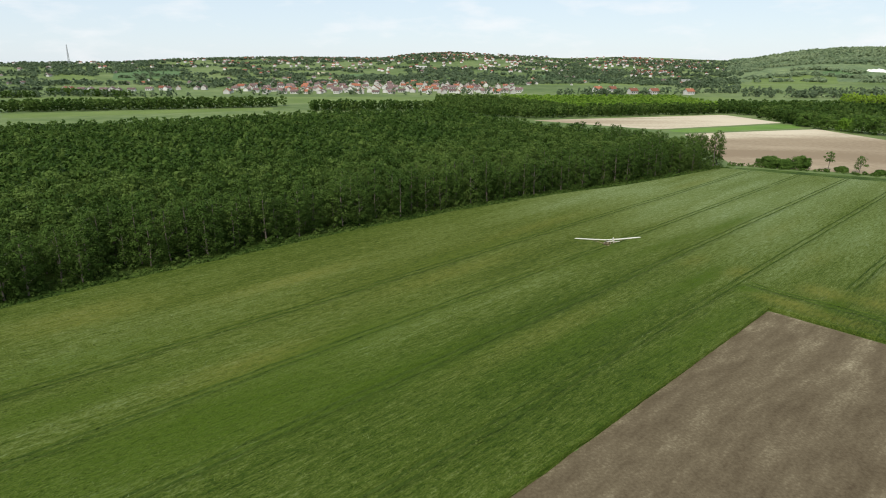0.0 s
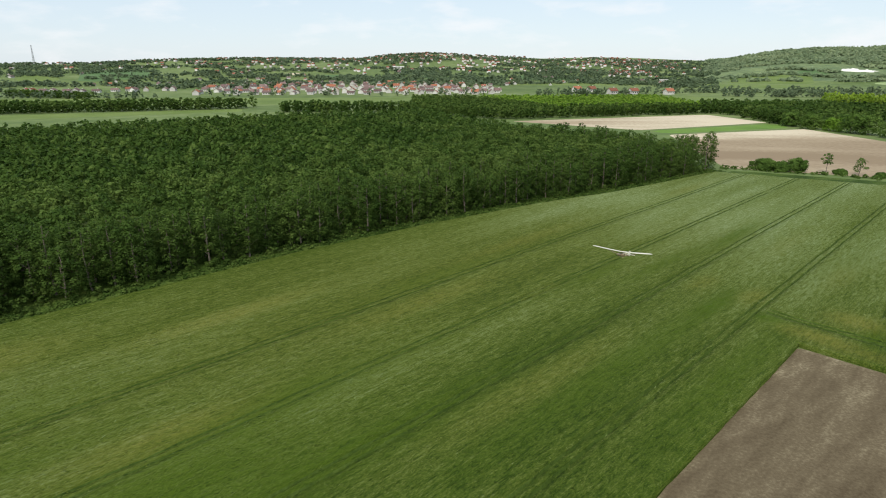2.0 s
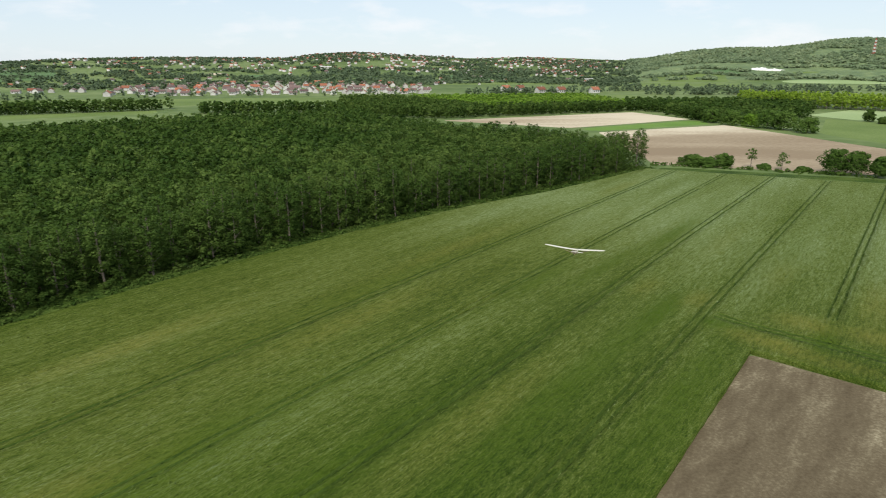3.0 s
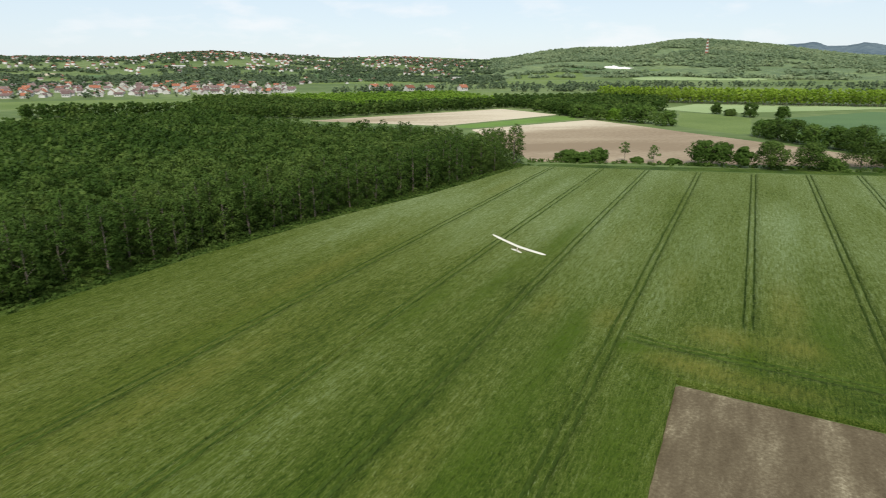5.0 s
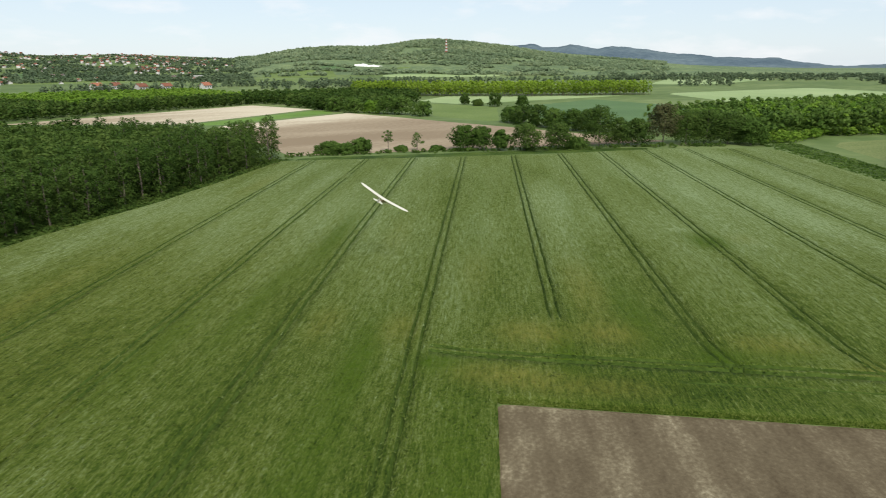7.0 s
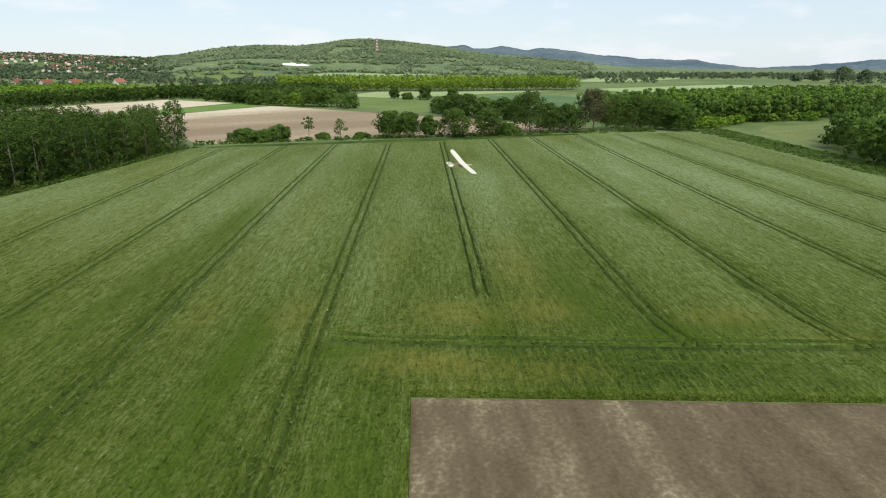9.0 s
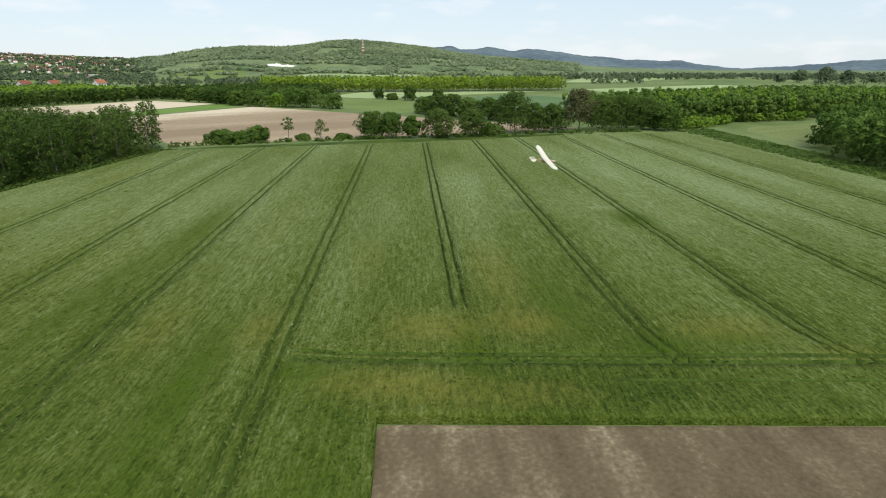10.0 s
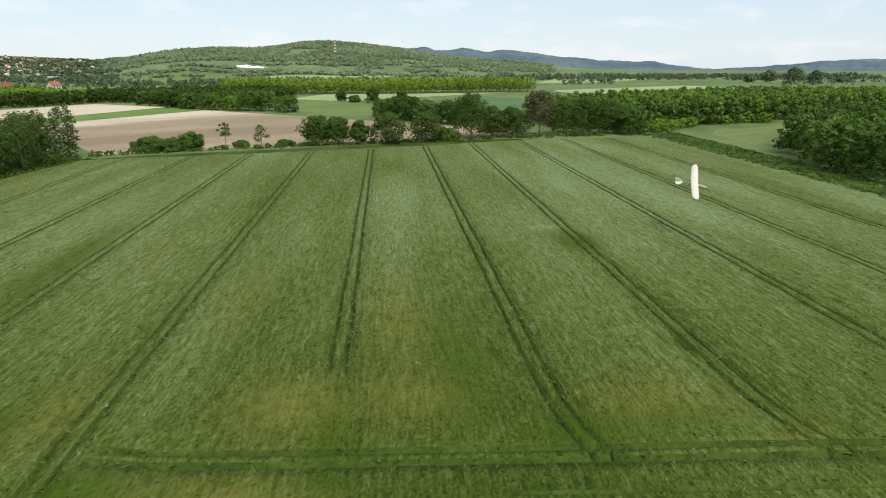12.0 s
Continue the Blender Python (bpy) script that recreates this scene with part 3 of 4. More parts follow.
# ---------------------------------------------------------------- trees
def leaf_cards(centres, radii, per, size, gen, flat=0.75, droop=0.2):
    """Folded leaf sprays over the shells of many clumps: arrays of verts and quads."""
    n = len(centres) * per
    d = gen.normal(size=(n, 3))
    d[:, 2] = d[:, 2] * 0.9 + 0.25
    d /= np.linalg.norm(d, axis=1)[:, None]
    c = np.repeat(centres, per, 0)
    r = np.repeat(radii, per)[:, None] * gen.uniform(0.55, 1.08, (n, 1))
    p = c + d * r * np.array([1, 1, flat])
    nrm = d + np.array([0, 0, 0.5]) + gen.normal(size=(n, 3)) * 0.30
    nrm /= np.linalg.norm(nrm, axis=1)[:, None]
    a = np.cross(nrm, gen.normal(size=(n, 3)))
    a /= np.linalg.norm(a, axis=1)[:, None] + 1e-6
    b = np.cross(nrm, a)
    s = size * gen.uniform(0.6, 1.35, (n, 1))
    v = np.stack([p - a * s, p - b * s * 0.55 - nrm * s * droop, p + a * s - nrm * s * droop, p + b * s * 0.55 + nrm * s * 0.1], 1)
    out = p - (np.mean(centres, 0) - np.array([0, 0, 0.8 * float(np.mean(radii))]))
    out /= np.linalg.norm(out, axis=1)[:, None] + 1e-6
    soft = 0.7 * d + 0.8 * out + np.array([0, 0, 0.15]) + 0.35 * nrm
    soft /= np.linalg.norm(soft, axis=1)[:, None] + 1e-6
    return v.reshape(-1, 3), np.arange(n * 4).reshape(-1, 4), np.repeat(soft, 4, 0)


def crown_arrays(height, width, base, clumps, per, size, gen, clump_r=0.25):
    """Leaves of one crown: clumps spread over an egg-shaped, uneven outline."""
    h = height - base
    cs, rs = [], []
    for i in range(clumps):
        f = (i + gen.uniform(0, 1)) / clumps
        z = base + h * (0.10 + 0.80 * f)
        out = width * 0.5 * math.sqrt(max(0.05, 1 - ((f - 0.38) / 0.68) ** 2)) * gen.uniform(0.30, 1.05)
        a = i * 2.39996 + gen.uniform(-0.4, 0.4)
        cs.append((out * math.cos(a), out * math.sin(a), z))
        rs.append(width * clump_r * gen.uniform(0.65, 1.1) * (1 - 0.35 * f))
    cs.append((0, 0, height - width * clump_r * 0.6))
    rs.append(width * clump_r * 0.7)
    return leaf_cards(np.array(cs), np.array(rs), per, size, gen)


def trunk_mesh(name, height, base, radius, gen, limbs=6, spread=2.2, sides=6):
    """Tapered, slightly bent trunk with limbs that reach into the crown."""
    verts, faces = [], []

    def tube(pts, r0, r1):
        k0 = len(verts)
        for i, p in enumerate(pts):
            r = r0 + (r1 - r0) * i / (len(pts) - 1)
            for j in range(sides):
                a = j * 2 * math.pi / sides
                verts.append((p[0] + r * math.cos(a), p[1] + r * math.sin(a), p[2]))
        for i in range(len(pts) - 1):
            for j in range(sides):
                faces.append((k0 + i * sides + j, k0 + i * sides + (j + 1) % sides, k0 + (i + 1) * sides + (j + 1) % sides, k0 + (i + 1) * sides + j))

    bend = gen.normal(size=2) * 0.25
    line = [(bend[0] * math.sin(3 * f), bend[1] * math.sin(2.4 * f), height * 0.92 * f) for f in (0, 0.06, 0.3, 0.55, 0.8, 1.0)]
    tube([(line[0][0], line[0][1], -0.3)] + line[1:], radius, radius * 0.2)
    for i in range(limbs):
        f = base / height + (0.9 - base / height) * (i + 0.5) / limbs
        z0 = f * height * 0.92
        a = i * 2.4 + gen.uniform(-0.4, 0.4)
        s = spread * (1.1 - 0.6 * f) * gen.uniform(0.7, 1.1)
        tube([(0, 0, z0), (s * 0.5 * math.cos(a), s * 0.5 * math.sin(a), z0 + s * 0.45), (s * math.cos(a), s * math.sin(a), z0 + s * 0.75)], radius * 0.42 * (1.2 - f), radius * 0.10)
    return mesh_np(name, verts, faces, BARK, True)


def make_tree(name, height, width, base, leaf, label, seed, clumps=26, per=52, size=0.42, category="tree", group=""):
    gen = np.random.default_rng(seed)
    root = tagged(new(name), label, category, group)
    part("trunk", trunk_mesh("trunk", height, base, 0.055 * width ** 0.5 + height * 0.008, gen, spread=width * 0.42), root)
    v, f, soft = crown_arrays(height, width, base, clumps, per, size, gen)
    part("crown", mesh_np("crown", v, f, leaf, normals=soft), root)
    return root


def grove(name, places, heights, widths, leaf, label, seed, clumps=9, per=13, size=0.75, base=0.12, category="trees", variants=6, stems=True):
    """Many trees that nobody could count, as one mesh of leaf sprays and stems."""
    gen = np.random.default_rng(seed)
    kinds = []
    H, W = float(np.mean(heights)), float(np.mean(widths))
    for _ in range(variants):
        kinds.append(crown_arrays(H, W, base * H, clumps, per, size, gen))
    vs, fs, ns, tones, at = [], [], [], [], 0
    sv, sf, sat = [], [], 0
    ground = land_z([p[0] for p in places], [p[1] for p in places])
    for i, (x, y) in enumerate(places):
        v, f, soft = kinds[gen.integers(variants)]
        a, k, w = gen.uniform(0, 6.28), heights[i] / H, widths[i] / W
        c, s = math.cos(a) * w, math.sin(a) * w
        z0 = float(ground[i])
        vs.append(np.stack([v[:, 0] * c - v[:, 1] * s + x, v[:, 0] * s + v[:, 1] * c + y, v[:, 2] * k + z0], -1))
        fs.append(f + at)
        at += len(v)
        ca, sa = math.cos(a), math.sin(a)
        ns.append(np.stack([soft[:, 0] * ca - soft[:, 1] * sa, soft[:, 0] * sa + soft[:, 1] * ca, soft[:, 2]], -1))
        tones.append(np.full(len(v), gen.normal()))
        if stems:
            r, h = 0.012 * heights[i] + 0.03, heights[i] * 0.7
            q = np.array([[r, 0, -0.3], [0, r, -0.3], [-r, 0, -0.3], [0, -r, -0.3], [r * 0.4, 0, h], [0, r * 0.4, h], [-r * 0.4, 0, h], [0, -r * 0.4, h]]) + np.array([x, y, z0])
            sv.append(q)
            sf.append(np.array([[0, 1, 5, 4], [1, 2, 6, 5], [2, 3, 7, 6], [3, 0, 4, 7]]) + sat)
            sat += 8
    me = mesh_np(name, np.concatenate(vs), np.concatenate(fs), leaf, normals=np.concatenate(ns))
    me.attributes.new("tone", "FLOAT", "POINT").data.foreach_set("value", np.concatenate(tones).astype(np.float32))
    ob = tagged(new(name, me), label, category, kind="stuff")
    if stems:
        tagged(part("stems", mesh_np("stems", np.concatenate(sv), np.concatenate(sf), BARK), ob), kind="stuff")
    return ob


def inside(poly, x, y):
    hit = False
    for (x0, y0), (x1, y1) in zip(poly, poly[1:] + poly[:1]):
        if (y0 > y) != (y1 > y) and x < (x1 - x0) * (y - y0) / (y1 - y0) + x0:
            hit = not hit
    return hit


def fill(poly, step, gen, jitter=0.42):
    xs, ys = [p[0] for p in poly], [p[1] for p in poly]
    out = []
    for i, y in enumerate(np.arange(min(ys), max(ys), step * 0.87)):
        for x in np.arange(min(xs), max(xs), step):
            px, py = x + (i % 2) * step / 2 + gen.uniform(-jitter, jitter) * step, y + gen.uniform(-jitter, jitter) * step
            if inside(poly, px, py):
                out.append((float(px), float(py)))
    return out


def edge_distance(p, line):
    best = 1e9
    for (x0, y0), (x1, y1) in zip(line, line[1:]):
        dx, dy = x1 - x0, y1 - y0
        t = min(1, max(0, ((p[0] - x0) * dx + (p[1] - y0) * dy) / (dx * dx + dy * dy)))
        best = min(best, math.hypot(p[0] - x0 - t * dx, p[1] - y0 - t * dy))
    return best


FOREST = FOREST_EDGE[1:] + [(137, 303), (98, 344), (56, 385), (2, 505), (-95, 470), (-148, 428), (-207, 393), (-262, 371), (-340, 330), (-150, 110)]
FOREST_SIDE = FOREST_EDGE[1:] + [(128, 302), (98, 344)]


def build_forest():
    gen = np.random.default_rng(11)
    places = fill(FOREST, 5.4, gen)
    near = sorted(places, key=lambda p: edge_distance(p, FOREST_SIDE))
    near = [p for p in near if edge_distance(p, FOREST_EDGE) > 3.7]
    front, back = near[:270], near[270:]
    kinds = []
    for i, (h, w, b) in enumerate(((14.5, 7.6, 0.5), (13.2, 8.2, 0.3), (15.5, 7.0, 1.6), (12.4, 7.4, 0.2), (14.0, 8.6, 0.4), (11.0, 6.8, 0.2), (15.0, 7.8, 0.8))):
        kinds.append(make_tree("locust_tree", h, w, b, LEAF_DARK, "dark green locust tree at the margin of the wood", 100 + i, clumps=30, per=48, size=0.28, group="locust trees along the wood's margin"))
    for i, (x, y) in enumerate(front):
        k = kinds[int(gen.integers(len(kinds)))] if i >= len(kinds) else kinds[i]
        s = gen.uniform(0.86, 1.12)
        m = pose(x, y, 0, 0, 0, gen.uniform(0, 360)) @ Matrix.Diagonal((s, s, s, 1))
        if i < len(kinds):
            k.matrix_basis = m
        else:
            c = copy_thing(k, pose(0, 0, 0))
            c.matrix_basis = m
    inner, deep = back[:850], back[850:]
    hs, ws = gen.uniform(12.0, 16.0, len(inner)), gen.uniform(6.6, 8.8, len(inner))
    grove("locust_wood", inner, hs, ws, LEAF_DARK, "dense dark green locust wood behind its margin", 12, clumps=12, per=24, size=0.46, base=0.35, category="wood", stems=False)
    hs, ws = gen.uniform(12.0, 15.6, len(deep)), gen.uniform(7.0, 9.2, len(deep))
    grove("locust_wood_interior", deep, hs, ws, LEAF_DARK, "closed canopy of the dark green locust wood", 14, clumps=6, per=9, size=0.84, base=0.45, category="wood", stems=False)
    # undergrowth along the margin
    low = [p for p in fill(FOREST, 3.2, gen) if 2.2 < edge_distance(p, FOREST_SIDE) < 9]
    grove("undergrowth", low, gen.uniform(1.2, 4.2, len(low)), gen.uniform(2.2, 4.0, len(low)), LEAF_DARK, "low bushes under the margin of the wood", 13, clumps=6, per=30, size=0.20, base=0.02, stems=False, category="undergrowth")


def bush_thing(name, x, y, h, w, leaf, label, seed, base=0.05, clumps=22, per=56, size=0.30, category="bush", group="", flat=1.0):
    t = make_tree(name, h, w, h * base, leaf, label, seed, clumps=clumps, per=per, size=size, category=category, group=group)
    t.matrix_basis = pose(x, y, float(land_z(x, y)), 0, 0, seed * 37 % 360)
    return t


def build_hedge():
    g = "trees and bushes of the far hedge"
    rows = [  # name, x, y, height, width, leaf, base, label
        ("bush", 158, 297, 3.6, 7.0, LEAF_MID, 0.02, "low spreading green bush in the hedge"),
        ("bush", 163, 292, 3.2, 6.0, LEAF_MID, 0.02, "low spreading green bush in the hedge"),
        ("bush", 170, 291, 4.6, 5.6, LEAF_MID, 0.04, "rounded green bush in the hedge"),
        ("sapling", 180, 286, 7.0, 3.4, LEAF_MID, 0.38, "slim young tree with a sparse crown"),
        ("sapling", 190, 279, 6.2, 4.4, LEAF_MID, 0.15, "small young tree with an airy crown"),
        ("bush", 184, 282, 1.7, 3.4, LEAF_MID, 0.02, "low weedy bush in the hedge"),
        ("bush", 197, 274, 1.4, 3.6, LEAF_MID, 0.02, "low weedy bush in the hedge"),
        ("small_tree", 206, 267, 8.4, 7.4, LEAF_MID, 0.10, "airy many-stemmed green tree in the hedge"),
        ("small_tree", 212, 262, 8.0, 6.6, LEAF_MID, 0.12, "airy many-stemmed green tree in the hedge"),
        ("small_tree", 216, 255, 7.0, 4.6, LEAF_MID, 0.10, "slim green young tree in the hedge"),
        ("small_tree", 224, 248, 9.2, 8.2, LEAF_DARK, 0.05, "dense dark green round tree"),
        ("small_tree", 238, 241, 9.0, 8.6, LEAF_DARK, 0.06, "dense dark green round tree"),
        ("bush", 246, 237, 3.6, 6.0, LEAF_MID, 0.02, "low green bush in the hedge"),
        ("tree", 258, 234, 14.2, 9.6, LEAF_DARK, 0.10, "tall dark green tree in the hedge"),
        ("tree", 266, 229, 10.0, 8.4, LEAF_DARK, 0.06, "dark green tree in the hedge"),
        ("tree", 273, 224, 9.6, 8.0, LEAF_DARK, 0.06, "dark green tree in the hedge"),
        ("tree", 284, 218, 14.6, 9.4, LEAF_RED, 0.16, "tall tree with reddish-brown young leaves"),
        ("tree", 294, 212, 12.0, 10.5, LEAF_DARK, 0.06, "broad dark green tree at the field corner"),
        ("tree", 301, 206, 12.6, 10.5, LEAF_DARK, 0.06, "broad dark green tree at the field corner"),
        ("tree", 308, 199, 11.5, 10.0, LEAF_DARK, 0.04, "broad dark green tree at the field corner"),
        ("tree", 311, 190, 9.0, 9.0, LEAF_MID, 0.03, "spreading green tree at the field corner"),
    ]
    for i, (n, x, y, h, w, leaf, b, label) in enumerate(rows):
        sparse = n == "sapling"
        bush_thing(n, x, y, h * 1.28, w * 1.45, leaf, label, 300 + i, base=b, clumps=14 if sparse else 38, per=34 if sparse else 125, size=0.30 if sparse else 0.37, category="tree" if n != "bush" else "bush", group=g)
    gen = np.random.default_rng(31)
    line = [(140, 300), (172, 284), (205, 262), (240, 236), (268, 222), (300, 196)]
    low = []
    for (x0, y0), (x1, y1) in zip(line, line[1:]):
        n = int(math.hypot(x1 - x0, y1 - y0) / 1.1)
        for _ in range(n):
            f = gen.uniform()
            low.append((x0 + (x1 - x0) * f + gen.normal() * 1.6, y0 + (y1 - y0) * f + gen.normal() * 1.6))
    grove("hedge_weeds", low, gen.uniform(0.6, 1.9, len(low)), gen.uniform(1.4, 3.0, len(low)), LEAF_MID, "tall weeds and brambles along the field margin", 32, clumps=5, per=14, size=0.28, base=0.0, stems=False, category="weeds")
    tufts = []
    for _ in range(1500):
        tufts.append(fxy(gen.uniform(-30, 238), gen.uniform(121.5, 139)))
    grove("track_weeds", tufts, gen.uniform(0.15, 0.55, len(tufts)), gen.uniform(1.2, 2.8, len(tufts)), LEAF_MID, "rough weeds and long grass on the track", 33, clumps=3, per=10, size=0.20, base=0.0, stems=False, category="weeds")
    tufts = []
    for _ in range(1100):
        u = gen.uniform(-150, 172)
        tufts.append(fxy(u, float(wood_edge(u)) + gen.uniform(-4.5, 1.6)))
    grove("margin_weeds", tufts, gen.uniform(0.3, 0.9, len(tufts)), gen.uniform(1.0, 2.4, len(tufts)), LEAF_DARK, "long dark grass along the margin of the wood", 34, clumps=3, per=7, size=0.28, base=0.0, stems=False, category="grass")
    # bushes between the pale soil and the meadow beyond
    for i, (x, y, h, w, leaf) in enumerate(((314, 336, 6.5, 12, LEAF_MID), (309, 322, 8.0, 12, LEAF_DARK), (306, 308, 8.6, 12, LEAF_DARK), (304, 295, 7.6, 11, LEAF_MID), (304, 282, 7.6, 11, LEAF_MID), (303, 270, 8.4, 11, LEAF_DARK),
                                            (409, 476, 6.5, 7, LEAF_DARK), (409, 440, 7.5, 9, LEAF_DARK), (425, 424, 6.0, 8, LEAF_MID), (404, 455, 3.5, 7, LEAF_DARK))):
        bush_thing("bush", x, y, h * 1.5, w * 1.25, leaf, "rounded dark bush on the boundary between two fields", 340 + i, base=0.03, clumps=30, per=70, size=0.60, group="bushes between the fields")


def build_far_woods():
    gen = np.random.default_rng(41)

    def wood(name, poly, step, h, w, leaf, label, seed, size=1.0, clumps=7, per=12, base=0.02):
        p = fill(poly, step, gen)
        grove(name, p, gen.uniform(h * 0.85, h * 1.15, len(p)), gen.uniform(w * 0.85, w * 1.15, len(p)), leaf, label, seed, clumps=clumps, per=per, size=size, base=base, category="wood", stems=h > 14)

    wood("middle_wood", [(2, 590), (77, 553), (150, 571), (120, 640), (60, 800), (-10, 800)], 5.6, 9.0, 6.6, LEAF_DARK, "dark green wood behind the bare fields", 56, size=0.9, clumps=6, per=11)
    # one wood: cloud shade and sunlight are put into its two leaf colours
    wood("middle_wood_edge", [(150, 571), (268, 601), (278, 630), (135, 612)], 5.6, 9.5, 6.6, LEAF_DARK, "margin of the young wood, darkened in colour as under cloud", 57, size=0.9, clumps=6, per=11)
    wood("young_wood", [(135, 614), (276, 632), (285, 655), (290, 800), (70, 800), (118, 642)], 5.4, 8.6, 6.0, LEAF_BRIGHT, "bright green young wood behind the bare fields, sunlit in its colour", 42, size=1.0, clumps=5, per=9)
    wood("dark_wood", [(268, 602), (282, 600), (292, 560), (420, 560), (470, 610), (470, 660), (300, 690)], 6.5, 9.0, 7.5, LEAF_DARK, "dark green wood at the end of the bare fields", 43)
    wood("field_wood", [(282, 560), (280, 490), (300, 470), (395, 520), (400, 570), (300, 590)], 7.5, 9.0, 8.5, LEAF_DARK, "dark green wood at the end of the bare fields", 44)
    for i, (x, y, h, w, leaf) in enumerate(((281, 486, 8.5, 10, LEAF_MID), (286, 466, 9.0, 12, LEAF_MID), (292, 452, 7.0, 11, LEAF_BRIGHT), (296, 440, 10.5, 14, LEAF_MID), (300, 428, 10.0, 13, LEAF_MID), (304, 410, 8.0, 11, LEAF_MID), (283, 508, 9.0, 11, LEAF_DARK))):
        bush_thing("tree", x, y, h * 1.3, w * 1.3, leaf, "broad green tree beside the pale bare field", 400 + i, base=0.04, clumps=30, per=70, size=0.62, category="tree", group="trees beside the bare field")
    wood("poplar_wood", [(412, 652), (539, 516), (667, 443), (690, 470), (565, 560), (440, 700)], 6.0, 14.5, 6.5, LEAF_YELLOW, "long yellow-green plantation across the meadow, sunlit bright in its colour", 46, size=0.95, base=0.1)
    wood("left_wood", [(-440, 616), (-300, 655), (-183, 694), (-180, 720), (-450, 660)], 6.5, 11.0, 7.5, LEAF_DARK, "dark green belt of wood behind the pale field", 47)
    wood("belt_wood", [(-140, 640), (-20, 640), (0, 600), (10, 640), (-20, 665), (-140, 672)], 6.5, 10.0, 7.5, LEAF_DARK, "dark green belt of wood", 48)
    wood("corner_wood", [(322, 186), (345, 190), (412, 156), (520, 110), (640, 120), (610, 200), (450, 260), (345, 262), (316, 222)], 6.2, 12.5, 8.0, LEAF_MID, "mixed green wood beyond the field corner", 49, size=0.95, clumps=8, per=11, base=0.05)
    wood("corner_young_trees", [(330, 190), (350, 190), (412, 158), (520, 112), (600, 125), (560, 190), (450, 240), (350, 240)], 13.0, 13.0, 7.5, LEAF_BRIGHT, "lighter green young trees among the corner wood", 55, size=0.75, clumps=10, per=14, base=0.05)
    wood("corner_scrub", [(318, 190), (330, 180), (372, 178), (412, 152), (416, 158), (375, 190), (330, 196)], 4.2, 4.6, 5.0, LEAF_BRIGHT, "bright green scrub at the margin of the wood", 50, size=0.5, clumps=7, per=16, base=0.02)
    wood("copse", [(243, 99), (262, 117), (276, 126), (300, 131), (420, 120), (420, 40), (300, 30), (235, 80)], 5.8, 12.5, 8.5, LEAF_MID, "rounded green copse beside the grassy track", 51, size=0.66, clumps=11, per=16, base=0.02)
    wood("lowland_wood", [(-600, 955), (-450, 882), (-440, 902), (-590, 988)], 6.5, 9.0, 7.5, LEAF_DARK, "low dark wood in the meadows before the village", 58, clumps=6, per=11)
    wood("lowland_copse", [(-650, 846), (-566, 880), (-575, 905), (-660, 880)], 6.5, 9.0, 7.5, LEAF_DARK, "small dark copse in the meadows", 59, clumps=6, per=11)
    for i, (x, y, h, w) in enumerate(((1206, 322, 21, 24), (1231, 289, 25, 27), (1254, 262, 20, 22), (1186, 348, 14, 18), (1275, 232, 15, 18))):
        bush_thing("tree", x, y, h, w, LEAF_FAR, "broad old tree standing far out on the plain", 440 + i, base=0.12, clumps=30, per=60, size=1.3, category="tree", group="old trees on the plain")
    # scattered trees and belts over the plain
    far = []
    for x0, y0, x1, y1, n in ((1090, 285, 1190, 200, 16), (915, 545, 985, 500, 16), (1010, 525, 1030, 512, 4), (-640, 880, -360, 905, 40), (165, 930, 420, 985, 60), (430, 900, 700, 820, 90), (420, 1010, 800, 980, 110),
                              (-330, 948, 120, 962, 26), (1100, 640, 1500, 420, 80), (1300, 900, 1800, 400, 260), (1500, 800, 1900, 250, 260), (1000, 800, 1500, 560, 120), (1350, 420, 1650, 200, 90), (700, 1000, 1200, 700, 100), (1250, 300, 1400, 150, 30), (800, 730, 900, 640, 22)):
        for _ in range(n):
            f = gen.uniform()
            far.append((x0 + (x1 - x0) * f + gen.normal() * 6, y0 + (y1 - y0) * f + gen.normal() * 8))
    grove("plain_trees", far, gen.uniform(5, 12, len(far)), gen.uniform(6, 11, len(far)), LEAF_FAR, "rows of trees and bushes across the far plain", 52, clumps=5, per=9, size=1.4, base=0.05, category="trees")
    # wooded slopes
    hill = []
    while len(hill) < 8200:
        a, r = radians(gen.uniform(-38, 25)), 1280 + 1450 * gen.uniform() ** 0.9
        x, y = r * math.sin(a), r * math.cos(a)
        if ripple(x, y, 85.0) + 0.3 * ripple(y, x, 25.0) > -0.05:
            hill.append((x, y))
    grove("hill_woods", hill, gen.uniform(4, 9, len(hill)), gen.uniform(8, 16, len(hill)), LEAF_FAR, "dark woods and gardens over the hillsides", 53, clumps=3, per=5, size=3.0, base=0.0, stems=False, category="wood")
    cover = []
    while len(cover) < 6500:
        a, r = radians(gen.uniform(24, 60)), math.sqrt(gen.uniform(1640 ** 2, 2960 ** 2))
        x, y = r * math.sin(a), r * math.cos(a)
        if ripple(x, y, 110.0) + 0.4 * ripple(y, x, 30.0) > -0.45 and (r > 2050 or ripple(x, y, 60.0) > 0.35):
            cover.append((x, y))
    for r, a0, a1, k in ((1690, 33, 46, 90), (1790, 27.5, 37, 80), (1885, 28.5, 33.4, 40), (1990, 36, 47, 90), (1640, 26, 31, 30)):   # hedges over the lower slope
        for _ in range(k):
            a = radians(gen.uniform(a0, a1))
            q = r + 25 * math.sin(a * 40) + gen.normal() * 6
            cover.append((q * math.sin(a), q * math.cos(a)))
